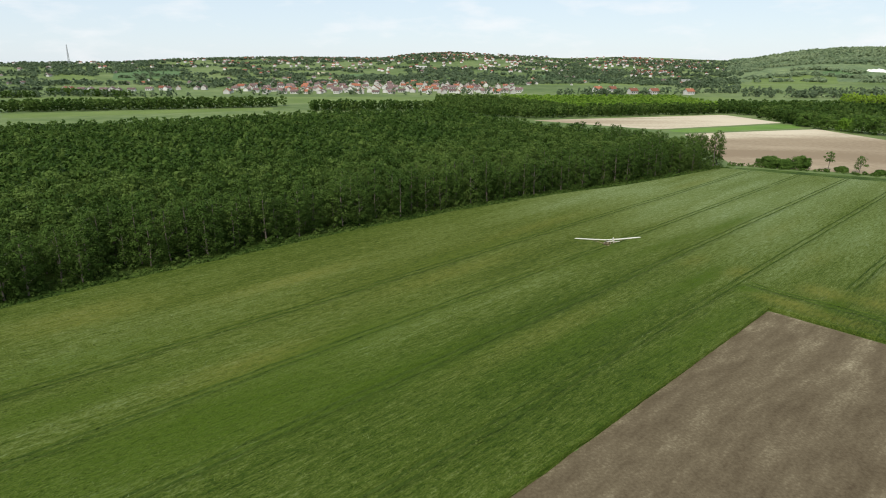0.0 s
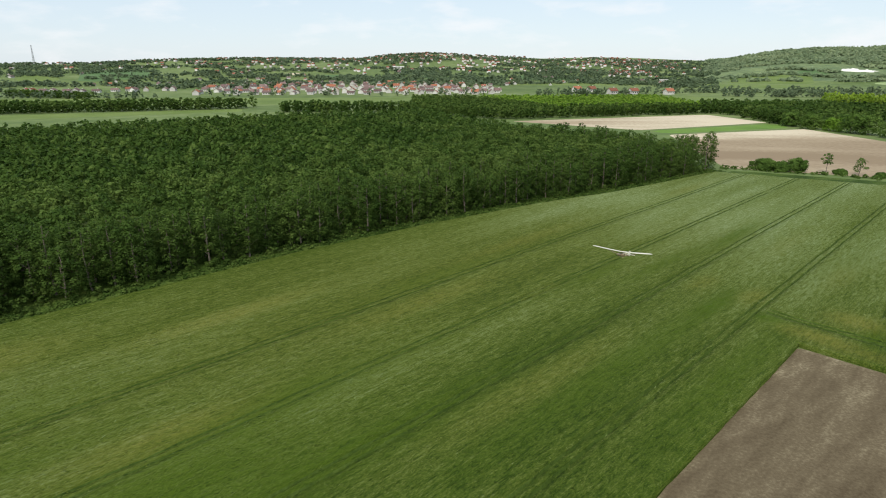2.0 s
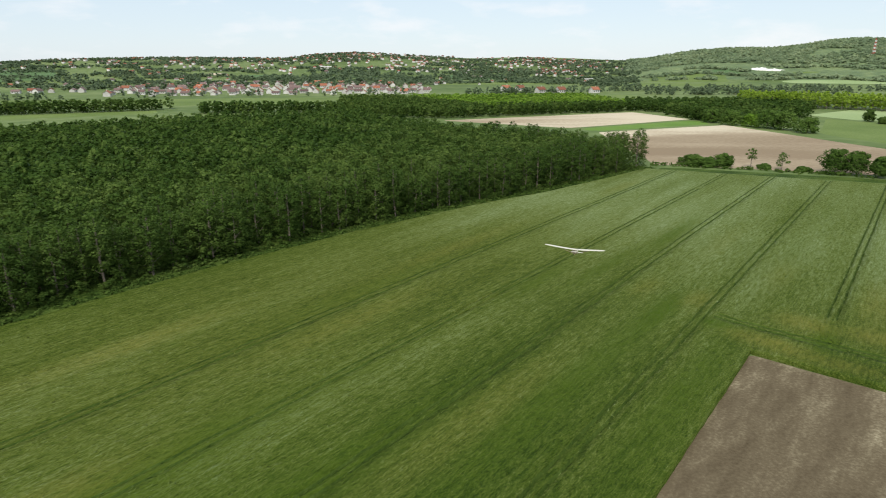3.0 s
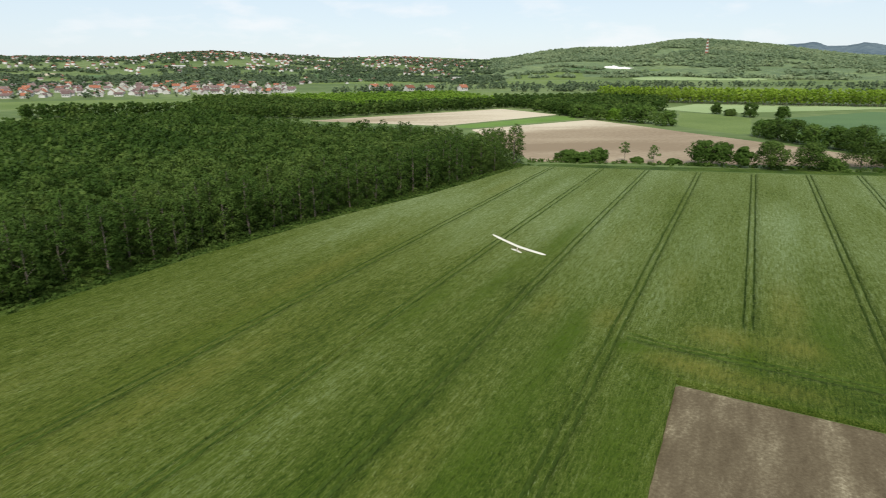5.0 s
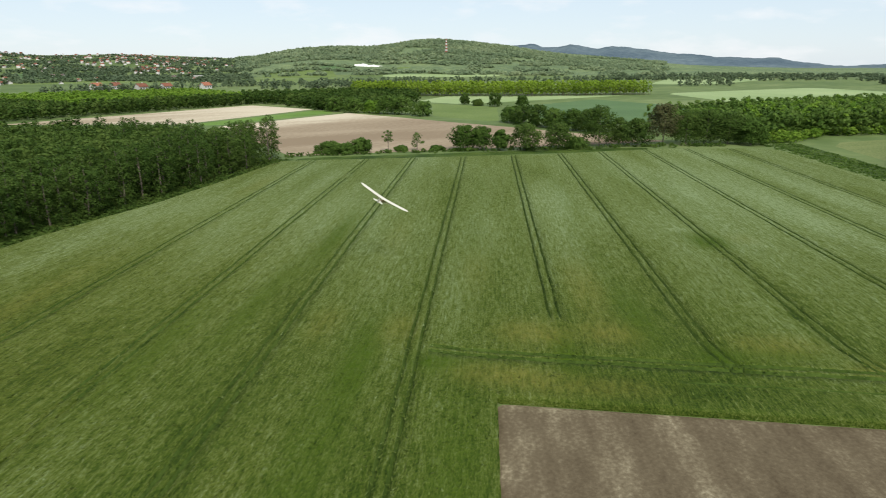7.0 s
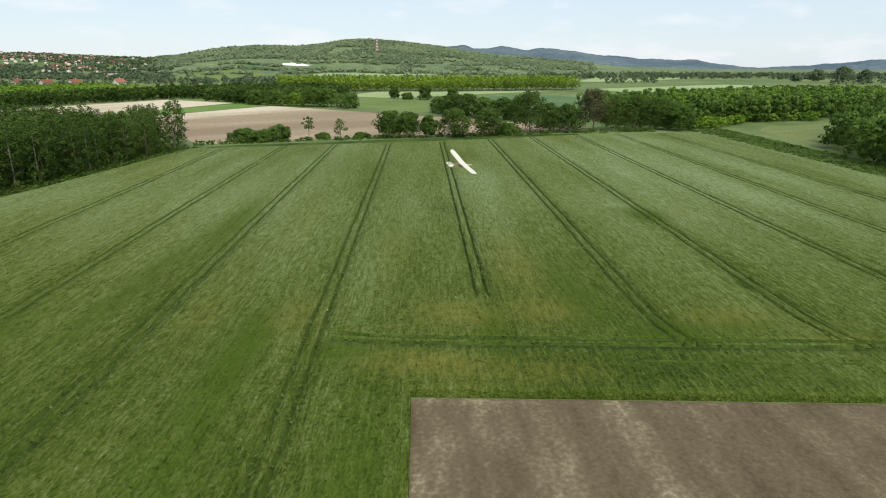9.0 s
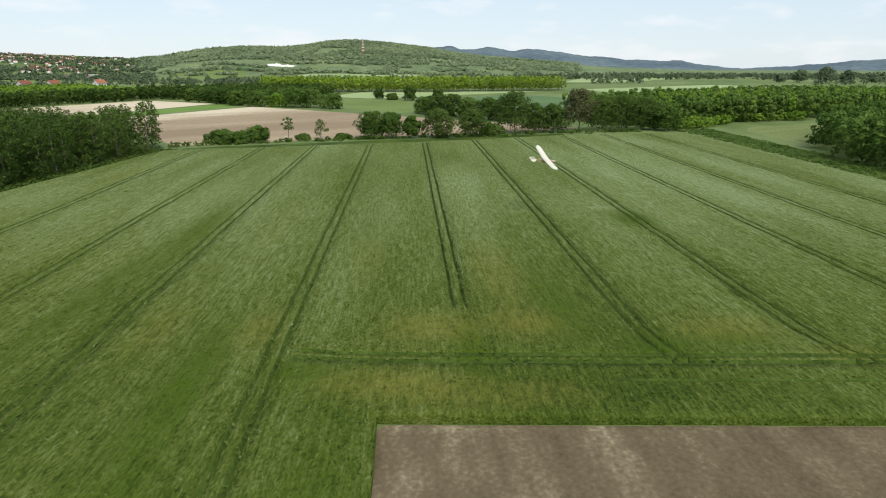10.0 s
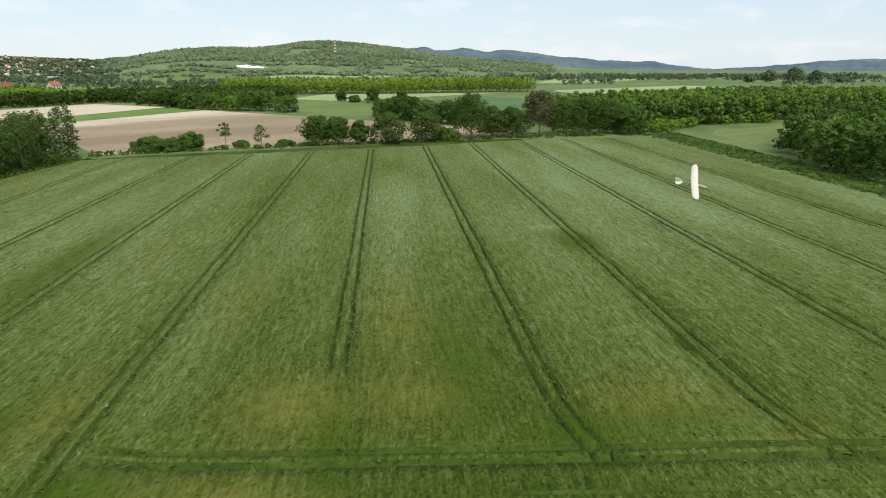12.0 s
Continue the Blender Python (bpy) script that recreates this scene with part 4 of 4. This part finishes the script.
    grove("hill_forest", cover, gen.uniform(4, 8, len(cover)), gen.uniform(11, 18, len(cover)), LEAF_HILL, "forest covering the long hill, its green paled for haze", 54, clumps=3, per=5, size=3.9, base=0.0, stems=False, category="forest")


# ---------------------------------------------------------------- houses
def house_kind(w, d, h, pitch, roof_mat, label, group):
    root = tagged(new("house"), label, "house", group)
    bm = bmesh.new()
    rz = h + d / 2 * pitch
    v = [bm.verts.new(p) for p in ((-w / 2, -d / 2, -3), (w / 2, -d / 2, -3), (w / 2, d / 2, -3), (-w / 2, d / 2, -3), (-w / 2, -d / 2, h), (w / 2, -d / 2, h), (w / 2, d / 2, h), (-w / 2, d / 2, h), (-w / 2, 0, rz), (w / 2, 0, rz))]
    for f in ((0, 1, 5, 4), (2, 3, 7, 6), (1, 2, 6, 9, 5), (3, 0, 4, 8, 7)):
        bm.faces.new([v[i] for i in f])
    part("wall", from_bm("wall", bm, PLASTER), root)
    bm = bmesh.new()
    o, t = 0.5, 0.25
    pts = [(-w / 2 - o, -d / 2 - o, h - o * pitch), (w / 2 + o, -d / 2 - o, h - o * pitch), (w / 2 + o, 0, rz + 0.03), (-w / 2 - o, 0, rz + 0.03), (w / 2 + o, d / 2 + o, h - o * pitch), (-w / 2 - o, d / 2 + o, h - o * pitch)]
    lo = [bm.verts.new((x, y, z + 0.02)) for x, y, z in pts]
    hi = [bm.verts.new((x, y, z + t)) for x, y, z in pts]
    for f in ((0, 1, 2, 3), (3, 2, 4, 5)):
        bm.faces.new([hi[i] for i in f])
        bm.faces.new([lo[i] for i in reversed(f)])
    for a, b in ((0, 1), (1, 2), (2, 4), (4, 5), (5, 3), (3, 0)):
        bm.faces.new((lo[a], lo[b], hi[b], hi[a]))
    roof = part("roof", from_bm("roof", bm, roof_mat), root)
    bm = bmesh.new()
    bmesh.ops.create_cube(bm, size=1.0, matrix=Matrix.Translation((w * 0.2, 0.6, rz + 0.3)) @ Matrix.Diagonal((0.6, 0.6, 1.8, 1)))
    part("chimney", from_bm("chimney", bm, PLASTER), roof)
    for k in range(3):
        bm = bmesh.new()
        bmesh.ops.create_cube(bm, size=1.0, matrix=Matrix.Translation((w * (k - 1) * 0.3, -d / 2 - 0.03, h * 0.55)) @ Matrix.Diagonal((1.3, 0.12, 1.4, 1)))
        part("window", from_bm("window", bm, GLASS_DARK), root)
    return root


def build_town():
    gen = np.random.default_rng(61)
    g = "houses of the town"
    kinds = [house_kind(11, 8.5, 4.2, 0.75, ROOF_RED, "white house with a red tiled gable roof", g), house_kind(13, 9, 4.0, 0.7, ROOF_BROWN, "pale house with a brown tiled gable roof", g),
             house_kind(9.5, 9, 4.6, 0.8, ROOF_BROWN, "two-storey white house with a brown roof", g), house_kind(12, 8, 3.4, 0.6, ROOF_BROWN, "low pale house with a brown roof", g), house_kind(10, 8, 4.2, 0.8, ROOF_RED, "pale house with a steep red roof", g)]
    spots_at = []
    for row in range(11):                      # the estate on the plain
        y0 = 985 + row * 40
        left, right = np.interp(y0, [985, 1290, 1450], [-335, -400, -120]), np.interp(y0, [985, 1150, 1450], [118, 140, 60])
        for x in np.arange(left, right, 24 if row > 1 else 21):
            if gen.uniform() < 0.85:
                spots_at.append((x + gen.normal() * 3, y0 + gen.normal() * 6, gen.choice([0, 90]) + gen.normal() * 6, gen.uniform(0.85, 1.1)))
    for x in np.arange(-645, -420, 17):         # the street at the foot of the hill
        spots_at.append((x + gen.normal() * 3, 1080 + max(0, x + 523) * 0.5 + gen.normal() * 8, gen.choice([0, 90]) + gen.normal() * 8, 1.0))
    for x, y in ((278, 1044), (255, 1048), (292, 977), (322, 970), (372, 960)):
        spots_at.append((x, y, 20, 1.2))
    n = 0
    while n < 105:                              # scattered over the slopes
        a, r = radians(gen.uniform(-36, 21)), 1330 + 1150 * gen.uniform()
        x, y = r * math.sin(a), r * math.cos(a)
        if ripple(x, y, 120.0) < 0.25:
            spots_at.append((x, y, gen.uniform(0, 360), gen.uniform(0.6, 0.95)))
            n += 1
    for i, (x, y, a, s) in enumerate(spots_at):
        k = kinds[i] if i < len(kinds) else kinds[int(gen.integers(len(kinds)))]
        m = pose(float(x), float(y), float(land_z(x, y)), 0, 0, float(a)) @ Matrix.Diagonal((s, s, s, 1))
        if i < len(kinds):
            k.matrix_basis = m
        else:
            copy_thing(k, pose(0, 0, 0)).matrix_basis = m
    for x, y, turn_, k in ((-62, 1869, 4, 1.0), (552, 1460, -20, 0.85), (575, 1446, -22, 0.6)):
        hall = house_kind(30, 12, 7.5, 0.2, PLASTER, "long white hall with a low roof among trees", "white halls")
        hall.matrix_basis = pose(x, y, float(land_z(x, y)), 0, 0, turn_) @ Matrix.Diagonal((k, k, k, 1))
    # the dense hill quarter, beyond counting
    vs, fs, mats, at = [], [], [], 0
    while len(vs) < 620:
        a, r = radians(gen.choice([gen.normal(3, 5), gen.normal(17.5, 2.6), gen.normal(-12, 9)])), 1750 + 1050 * gen.uniform() ** 0.7
        x, y = r * math.sin(a), r * math.cos(a)
        w, d, h, t = gen.uniform(6, 10), gen.uniform(5, 8), gen.uniform(3.2, 5.5), gen.uniform(0, 3.14)
        q = np.array([(-w, -d, -8), (w, -d, -8), (w, d, -8), (-w, d, -8), (-w, -d, 2 * h), (w, -d, 2 * h), (w, d, 2 * h), (-w, d, 2 * h), (-w, 0, 2 * h + d), (w, 0, 2 * h + d)]) / 2
        q = np.stack([q[:, 0] * math.cos(t) - q[:, 1] * math.sin(t) + x, q[:, 0] * math.sin(t) + q[:, 1] * math.cos(t) + y, q[:, 2] + float(land_z(x, y))], -1)
        vs.append(q)
        fs.append(np.array([(0, 1, 5, 4), (2, 3, 7, 6), (1, 2, 6, 5), (3, 0, 4, 7), (4, 5, 9, 8), (6, 7, 8, 9), (5, 6, 9, 9), (7, 4, 8, 8)])[:6] + at)
        mats += [0, 0, 0, 0, 1, 1]
        at += 10
    me = mesh_np("hillside_houses", np.concatenate(vs), np.concatenate(fs), PLASTER)
    me.materials.append(ROOF_RED)
    me.polygons.foreach_set("material_index", np.array(mats, np.int32)[: len(me.polygons)])
    tagged(new("hillside_houses", me), "many small pale houses with red roofs on the hillside", "houses", kind="stuff")


def lattice_mast(x, y, h, w, label, banded):
    z0 = float(land_z(x, y))
    root = tagged(new("lattice_mast"), label, "mast")
    root.matrix_basis = pose(x, y, z0)
    n = 10
    for k in range(n):
        bm = bmesh.new()
        a, b = h * k / n, h * (k + 1) / n
        wa, wb = w * (1 - 0.75 * k / n), w * (1 - 0.75 * (k + 1) / n)
        for i in range(4):
            c = lambda ww, j: Vector(((1, 1, -1, -1)[j % 4] * ww / 2, (1, -1, -1, 1)[j % 4] * ww / 2, 0))
            p0, p1, q1 = c(wa, i) + Vector((0, 0, a)), c(wb, i) + Vector((0, 0, b)), c(wb, i + 1) + Vector((0, 0, b))
            for s, e in ((p0, p1), (p0, q1), (p1, q1)):
                m = look(s, e)
                bmesh.ops.create_cube(bm, size=1.0, matrix=m @ Matrix.Translation((0, 0, -(e - s).length / 2)) @ Matrix.Diagonal((w * 0.09, w * 0.09, (e - s).length, 1)))
        part("section", from_bm("section", bm, (RED_PAINT if k % 2 else WHITE_PAINT) if banded else STEEL), root)


# ---------------------------------------------------------------- the glider
def build_glider():
    """A light open-frame glider, nose along +y, span along x, 10 m."""
    root = tagged(new("glider"), "cream fabric-covered vintage glider banking low over the crop", "glider")
    span, chord, th = 10.0, 1.18, 0.14
    sec = [(0.0, 0.5), (0.10, 0.95), (0.3, 1.0), (0.6, 0.62), (1.0, 0.04)]
    rows = []
    for s in np.linspace(-1, 1, 33):
        a = abs(s)
        k = 1.0 if a < 0.78 else math.sqrt(max(0.06, 1 - ((a - 0.78) / 0.225) ** 2))
        c = chord * (1 - 0.10 * a) * k
        y0, z0 = 0.55 * chord * 0.6 - (chord * (1 - 0.10 * a) - c) * 0.35, 0.62 + 0.32 * a ** 1.4
        up = [(s * span / 2, y0 - f * c, z0 + th * t * (0.45 + 0.55 * k)) for f, t in sec]
        dn = [(s * span / 2, y0 - f * c, z0 - 0.03 * t) for f, t in reversed(sec)]
        rows.append(up + dn)
    v = np.array(rows)
    n, m = v.shape[:2]
    idx = np.arange(n * m).reshape(n, m)
    nxt = np.roll(idx, -1, 1)
    f = np.stack([idx[:-1], nxt[:-1], nxt[1:], idx[1:]], -1).reshape(-1, 4)
    part("wing", mesh_np("wing", v.reshape(-1, 3), f, FABRIC, True), root)

    def rod(name, a, b, r, mat, parent=root, sides=8):
        bm = bmesh.new()
        a, b = Vector(a), Vector(b)
        bmesh.ops.create_cone(bm, cap_ends=True, segments=sides, radius1=r, radius2=r, depth=(b - a).length, matrix=look(a, b) @ Matrix.Translation((0, 0, -(b - a).length / 2)))
        return part(name, from_bm(name, bm, mat, True), parent)

    rod("boom", (0, 0.2, 0.52), (0, -2.9, 0.44), 0.07, SPRUCE)
    rod("boom", (0, 0.1, -0.08), (0, -2.8, 0.25), 0.05, SPRUCE)
    for y in (-0.6, -1.3, -2.0):
        rod("frame_strut", (0, y, 0.48), (0, y - 0.3, -0.16 - y * 0.16), 0.03, SPRUCE)
    for s in (-1, 1):
        rod("wing_strut", (0, 0.25, -0.05), (s * 2.4, 0.1, 0.68), 0.035, SPRUCE)
        rod("wing_strut", (0, -0.35, -0.05), (s * 2.4, -0.45, 0.68), 0.03, SPRUCE)
    # nose pod: a lofted, rounded shell
    rings = []
    for y, w, h, zc in ((2.05, 0.05, 0.05, 0.06), (1.9, 0.17, 0.16, 0.07), (1.5, 0.25, 0.24, 0.09), (0.9, 0.28, 0.29, 0.13), (0.3, 0.26, 0.32, 0.17), (-0.4, 0.19, 0.28, 0.21), (-1.0, 0.08, 0.14, 0.27)):
        rings.append([(w * math.cos(a), y, zc + h * math.sin(a)) for a in np.linspace(0, 2 * math.pi, 12, endpoint=False)])
    v = np.array(rings)
    idx = np.arange(v.shape[0] * 12).reshape(-1, 12)
    nxt = np.roll(idx, -1, 1)
    f = np.stack([idx[:-1], nxt[:-1], nxt[1:], idx[1:]], -1).reshape(-1, 4)
    part("nose_pod", mesh_np("nose_pod", v.reshape(-1, 3), f, SPRUCE, True), root, "varnished wooden nose pod")
    rod("skid", (0, 1.7, -0.12), (0, -0.8, -0.20), 0.045, SPRUCE)

    def plate(name, pts, thick, axis, label=""):
        bm = bmesh.new()
        off = Vector((0, 0, thick / 2)) if axis == "z" else Vector((thick / 2, 0, 0))
        pts = [Vector((p[0] * 0.75, -2.7 + (p[1] + 3.75) * 0.75, p[2])) for p in pts]
        a = [bm.verts.new(p + off) for p in pts]
        b = [bm.verts.new(p - off) for p in pts]
        bm.faces.new(a)
        bm.faces.new(b[::-1])
        for i in range(len(pts)):
            j = (i + 1) % len(pts)
            bm.faces.new((a[i], b[i], b[j], a[j]))
        bmesh.ops.recalc_face_normals(bm, faces=bm.faces)
        return part(name, from_bm(name, bm, FABRIC), root, label)

    plate("stabilizer", [(0, -2.75, 0.45), (0.5, -3.1, 0.45), (1.25, -3.75, 0.45), (1.3, -3.9, 0.45), (-1.3, -3.9, 0.45), (-1.25, -3.75, 0.45), (-0.5, -3.1, 0.45)], 0.06, "z", "cream triangular tailplane")
    plate("elevator", [(0.12, -3.93, 0.45), (1.3, -3.93, 0.45), (1.15, -4.35, 0.45), (0.3, -4.45, 0.45), (0.12, -4.2, 0.45)], 0.05, "z")
    plate("elevator", [(-0.12, -3.93, 0.45), (-1.3, -3.93, 0.45), (-1.15, -4.35, 0.45), (-0.3, -4.45, 0.45), (-0.12, -4.2, 0.45)], 0.05, "z")
    plate("fin", [(0, -3.0, 0.50), (0, -3.6, 0.92), (0, -3.75, 0.96), (0, -3.75, 0.50)], 0.05, "x")
    plate("rudder", [(0, -3.78, 0.2), (0, -3.78, 1.0), (0, -4.1, 1.08), (0, -4.45, 0.85), (0, -4.45, 0.45), (0, -4.2, 0.2)], 0.05, "x")
    return root


# ---------------------------------------------------------------- build
build_ground()
far_ridge("far_hills", [46, 47.3, 48.3, 49.4, 50.3, 51.2, 52.5, 53.2, 54.7, 56.1, 57.1, 58.5, 60.4, 63.2, 65.5, 68.8, 69.9, 71.6, 74], [1.15, 1.2, 1.2, 1.34, 1.02, 0.98, 1.2, 1.15, 0.88, 1.0, 1.02, 0.8, 0.56, 0.33, 0.15, 0.04, -0.2, -0.38, -0.6], 4100, "long wooded range on the horizon, haze blue in its colour")
far_ridge("far_hills_east", [73, 76, 77, 77.9, 79.7, 82, 90, 100], [-0.55, -0.38, -0.32, -0.2, 0.0, 0.16, 0.3, 0.2], 4300, "low range on the horizon, haze blue in its colour")
build_field()
build_ears()
build_bare_plot()
# tone paints a cloud shadow near the hedge and sunlight behind it
patch("pale_field", [(139, 300), (167, 437), (282, 472), (300, 215)], PALE_SOIL, 0.06, "pale dry bare soil field beyond the hedge, cloud shade painted towards the hedge", step=5.0,
      tone=lambda x, y: 2.0 * smooth01((y - 365 + 10 * ripple(x, y, 30.0)) / 75) - 1.2 + 0.5 * ripple(x * 0.25 + y * 0.1, y, 10.0))
patch("pale_field_north", [(71, 540), (268, 598), (283, 515), (159, 462)], PALE_SOIL, 0.06, "pale dry bare soil field before the young wood, sunlit in its colour", step=6.0, tone=lambda x, y: 0.6 + 0.4 * ripple(x * 0.25 + y * 0.1, y, 10.0))
patch("grass_strip", [(158, 461), (284, 513), (282, 473), (166, 438)], BRIGHT_GRASS, 0.10, "bright green strip of grass between bare fields", "grass")
build_wood_floor()
patch("hedge_margin", [fxy(164, -82), fxy(206, 75), fxy(222, 75), fxy(178, -82)], GRASS, 0.05, "rough grass under the hedge", "grass")
patch("grassy_track", [fxy(-60, 121), fxy(235, 122), fxy(240, 146), fxy(-60, 136)], GRASS, 0.05, "rough grassy track beside the crop", "grass")
patch("side_field", [fxy(160, 143), fxy(238, 150), fxy(268, 212), fxy(170, 215)], RIPE_CROP, 0.12, "small pale green cereal field beside the track")
patch("meadow", [(305, 330), (302, 404), (400, 520), (410, 428)], MEADOW, 0.06, "bright green meadow beyond the bare field")
patch("bluish_field", [(306, 300), (410, 424), (560, 450), (500, 230)], BLUE_CROP, 0.07, "bluish green cereal field")
patch("pale_strip", [(402, 470), (400, 545), (470, 604), (665, 438)], PALE_CROP, 0.05, "pale green cereal strip before the plantation")
patch("pale_field_west", [(-392, 545), (-170, 654), (-182, 700), (-432, 606)], MEADOW, 0.06, "pale green field between two woods")
patch("plain_meadow", [(-560, 720), (420, 760), (420, 930), (-600, 930)], MEADOW, 0.05, "green meadow before the town", step=40)
patch("far_pale_field", [(700, 470), (560, 300), (900, 200), (1020, 400)], PALE_CROP, 0.06, "pale green field on the far plain", step=30)
patch("far_pale_field_east", [(1050, 520), (900, 620), (1250, 800), (1500, 560)], PALE_CROP, 0.06, "pale green field on the far plain", step=40)
SLOPES = [  # bearing from, to; distance from, to; surface
    (25.6, 32.0, 1570, 1830, MEADOW), (35.5, 46.0, 1600, 1700, PALE_CROP), (30.0, 33.0, 1800, 1900, BLUE_CROP), (36.0, 38.5, 1830, 1900, MEADOW), (-25.5, -20.5, 1960, 2150, MEADOW), (-27.5, -25.8, 2060, 2160, PALE_SOIL), (-31.5, -28.5, 1560, 1800, MEADOW),
    (-27.5, -22.0, 1560, 1880, BLUE_CROP), (-12.2, -9.8, 1690, 1760, PALE_SOIL), (-9.6, -4.0, 1600, 1720, BLUE_CROP), (-2.5, 3.0, 1560, 1660, BLUE_CROP), (6.5, 19.5, 1360, 1560, MEADOW), (8.0, 15.0, 1590, 1760, BLUE_CROP), (23.0, 34.0, 1330, 1540, MEADOW)]
for a0, a1, r0, r1, surface in SLOPES:
    corners = [(r * math.sin(radians(a)), r * math.cos(radians(a))) for a, r in ((a0, r0), (a1, r0 + 20), (a1 - 0.4, r1), (a0 + 0.3, r1 - 15))]
    patch("slope_field", corners, surface, 0.7, "field on the far slope", step=25)
patch("quarry_floor", [(1062, 1598), (1128, 1556), (1136, 1574), (1076, 1612)], CHALK, 0.8, "pale worked ground below the quarry", "quarry", step=9)
build_quarry()
build_forest()
build_hedge()
build_far_woods()
build_town()
lattice_mast(-1128, 1940, 56, 4.5, "grey lattice radio mast on the hilltop", False)
lattice_mast(1480, 1674, 47, 6, "red and white banded lattice mast on the hill", True)
GLIDER = build_glider()


# seconds, place, heading (clockwise from north), climb angle, bank to the right
FLIGHT = [
    (0.0, 24.91, 89.23, 22.38, -1.2, -15.5, -0.7),
    (0.5, 27.35, 96.32, 20.64, -3.3, -14.7, 1.2),
    (1.0, 29.76, 103.24, 19.21, -6.0, -13.7, 2.9),
    (1.5, 32.05, 110.01, 18.03, -6.5, -12.8, 7.0),
    (2.0, 34.38, 116.59, 17.01, -3.0, -12.3, 9.7),
    (2.5, 37.00, 122.88, 15.97, 4.4, -12.2, 9.4),
    (3.0, 40.12, 128.85, 14.82, 12.4, -11.3, 5.3),
    (3.5, 43.77, 134.53, 13.55, 20.2, -9.3, 6.5),
    (4.0, 48.02, 139.92, 12.33, 26.1, -7.2, 10.3),
    (4.5, 52.88, 145.04, 11.40, 30.1, -5.5, 14.8),
    (5.0, 58.37, 149.88, 10.95, 32.6, -4.3, 18.3),
    (5.5, 64.52, 154.34, 11.04, 35.3, -3.3, 19.2),
    (6.0, 71.34, 158.27, 11.52, 39.5, -3.1, 22.7),
    (6.5, 78.64, 161.47, 12.06, 45.4, -4.2, 26.5),
    (7.0, 86.15, 163.69, 12.28, 56.0, -5.8, 28.4),
    (7.5, 93.96, 164.47, 11.98, 73.2, -6.0, 31.6),
    (8.0, 102.35, 163.36, 11.34, 89.2, -4.3, 29.6),
    (8.5, 111.21, 160.45, 10.66, 101.9, -2.5, 24.6),
    (9.0, 120.23, 156.10, 10.25, 110.9, -1.5, 19.2),
    (9.5, 129.03, 150.80, 10.24, 117.6, -1.7, 16.2),
    (10.0, 137.27, 144.92, 10.55, 124.4, -2.7, 18.9),
    (10.5, 144.63, 138.65, 10.67, 130.3, -3.4, 18.5),
    (11.0, 151.00, 131.99, 10.35, 137.0, -4.4, 18.5),
    (11.5, 156.33, 124.85, 9.68, 145.3, -5.2, 20.6),
    (12.0, 160.67, 117.09, 8.78, 155.6, -7.0, 25.4),
]


def motions():
    walk(GLIDER, [(t, pose(x, y, z, 0, 0, -head) @ pose(0, 0, 0, climb) @ pose(0, 0, 0, 0, bank)) for t, x, y, z, head, climb, bank in FLIGHT])


motions()
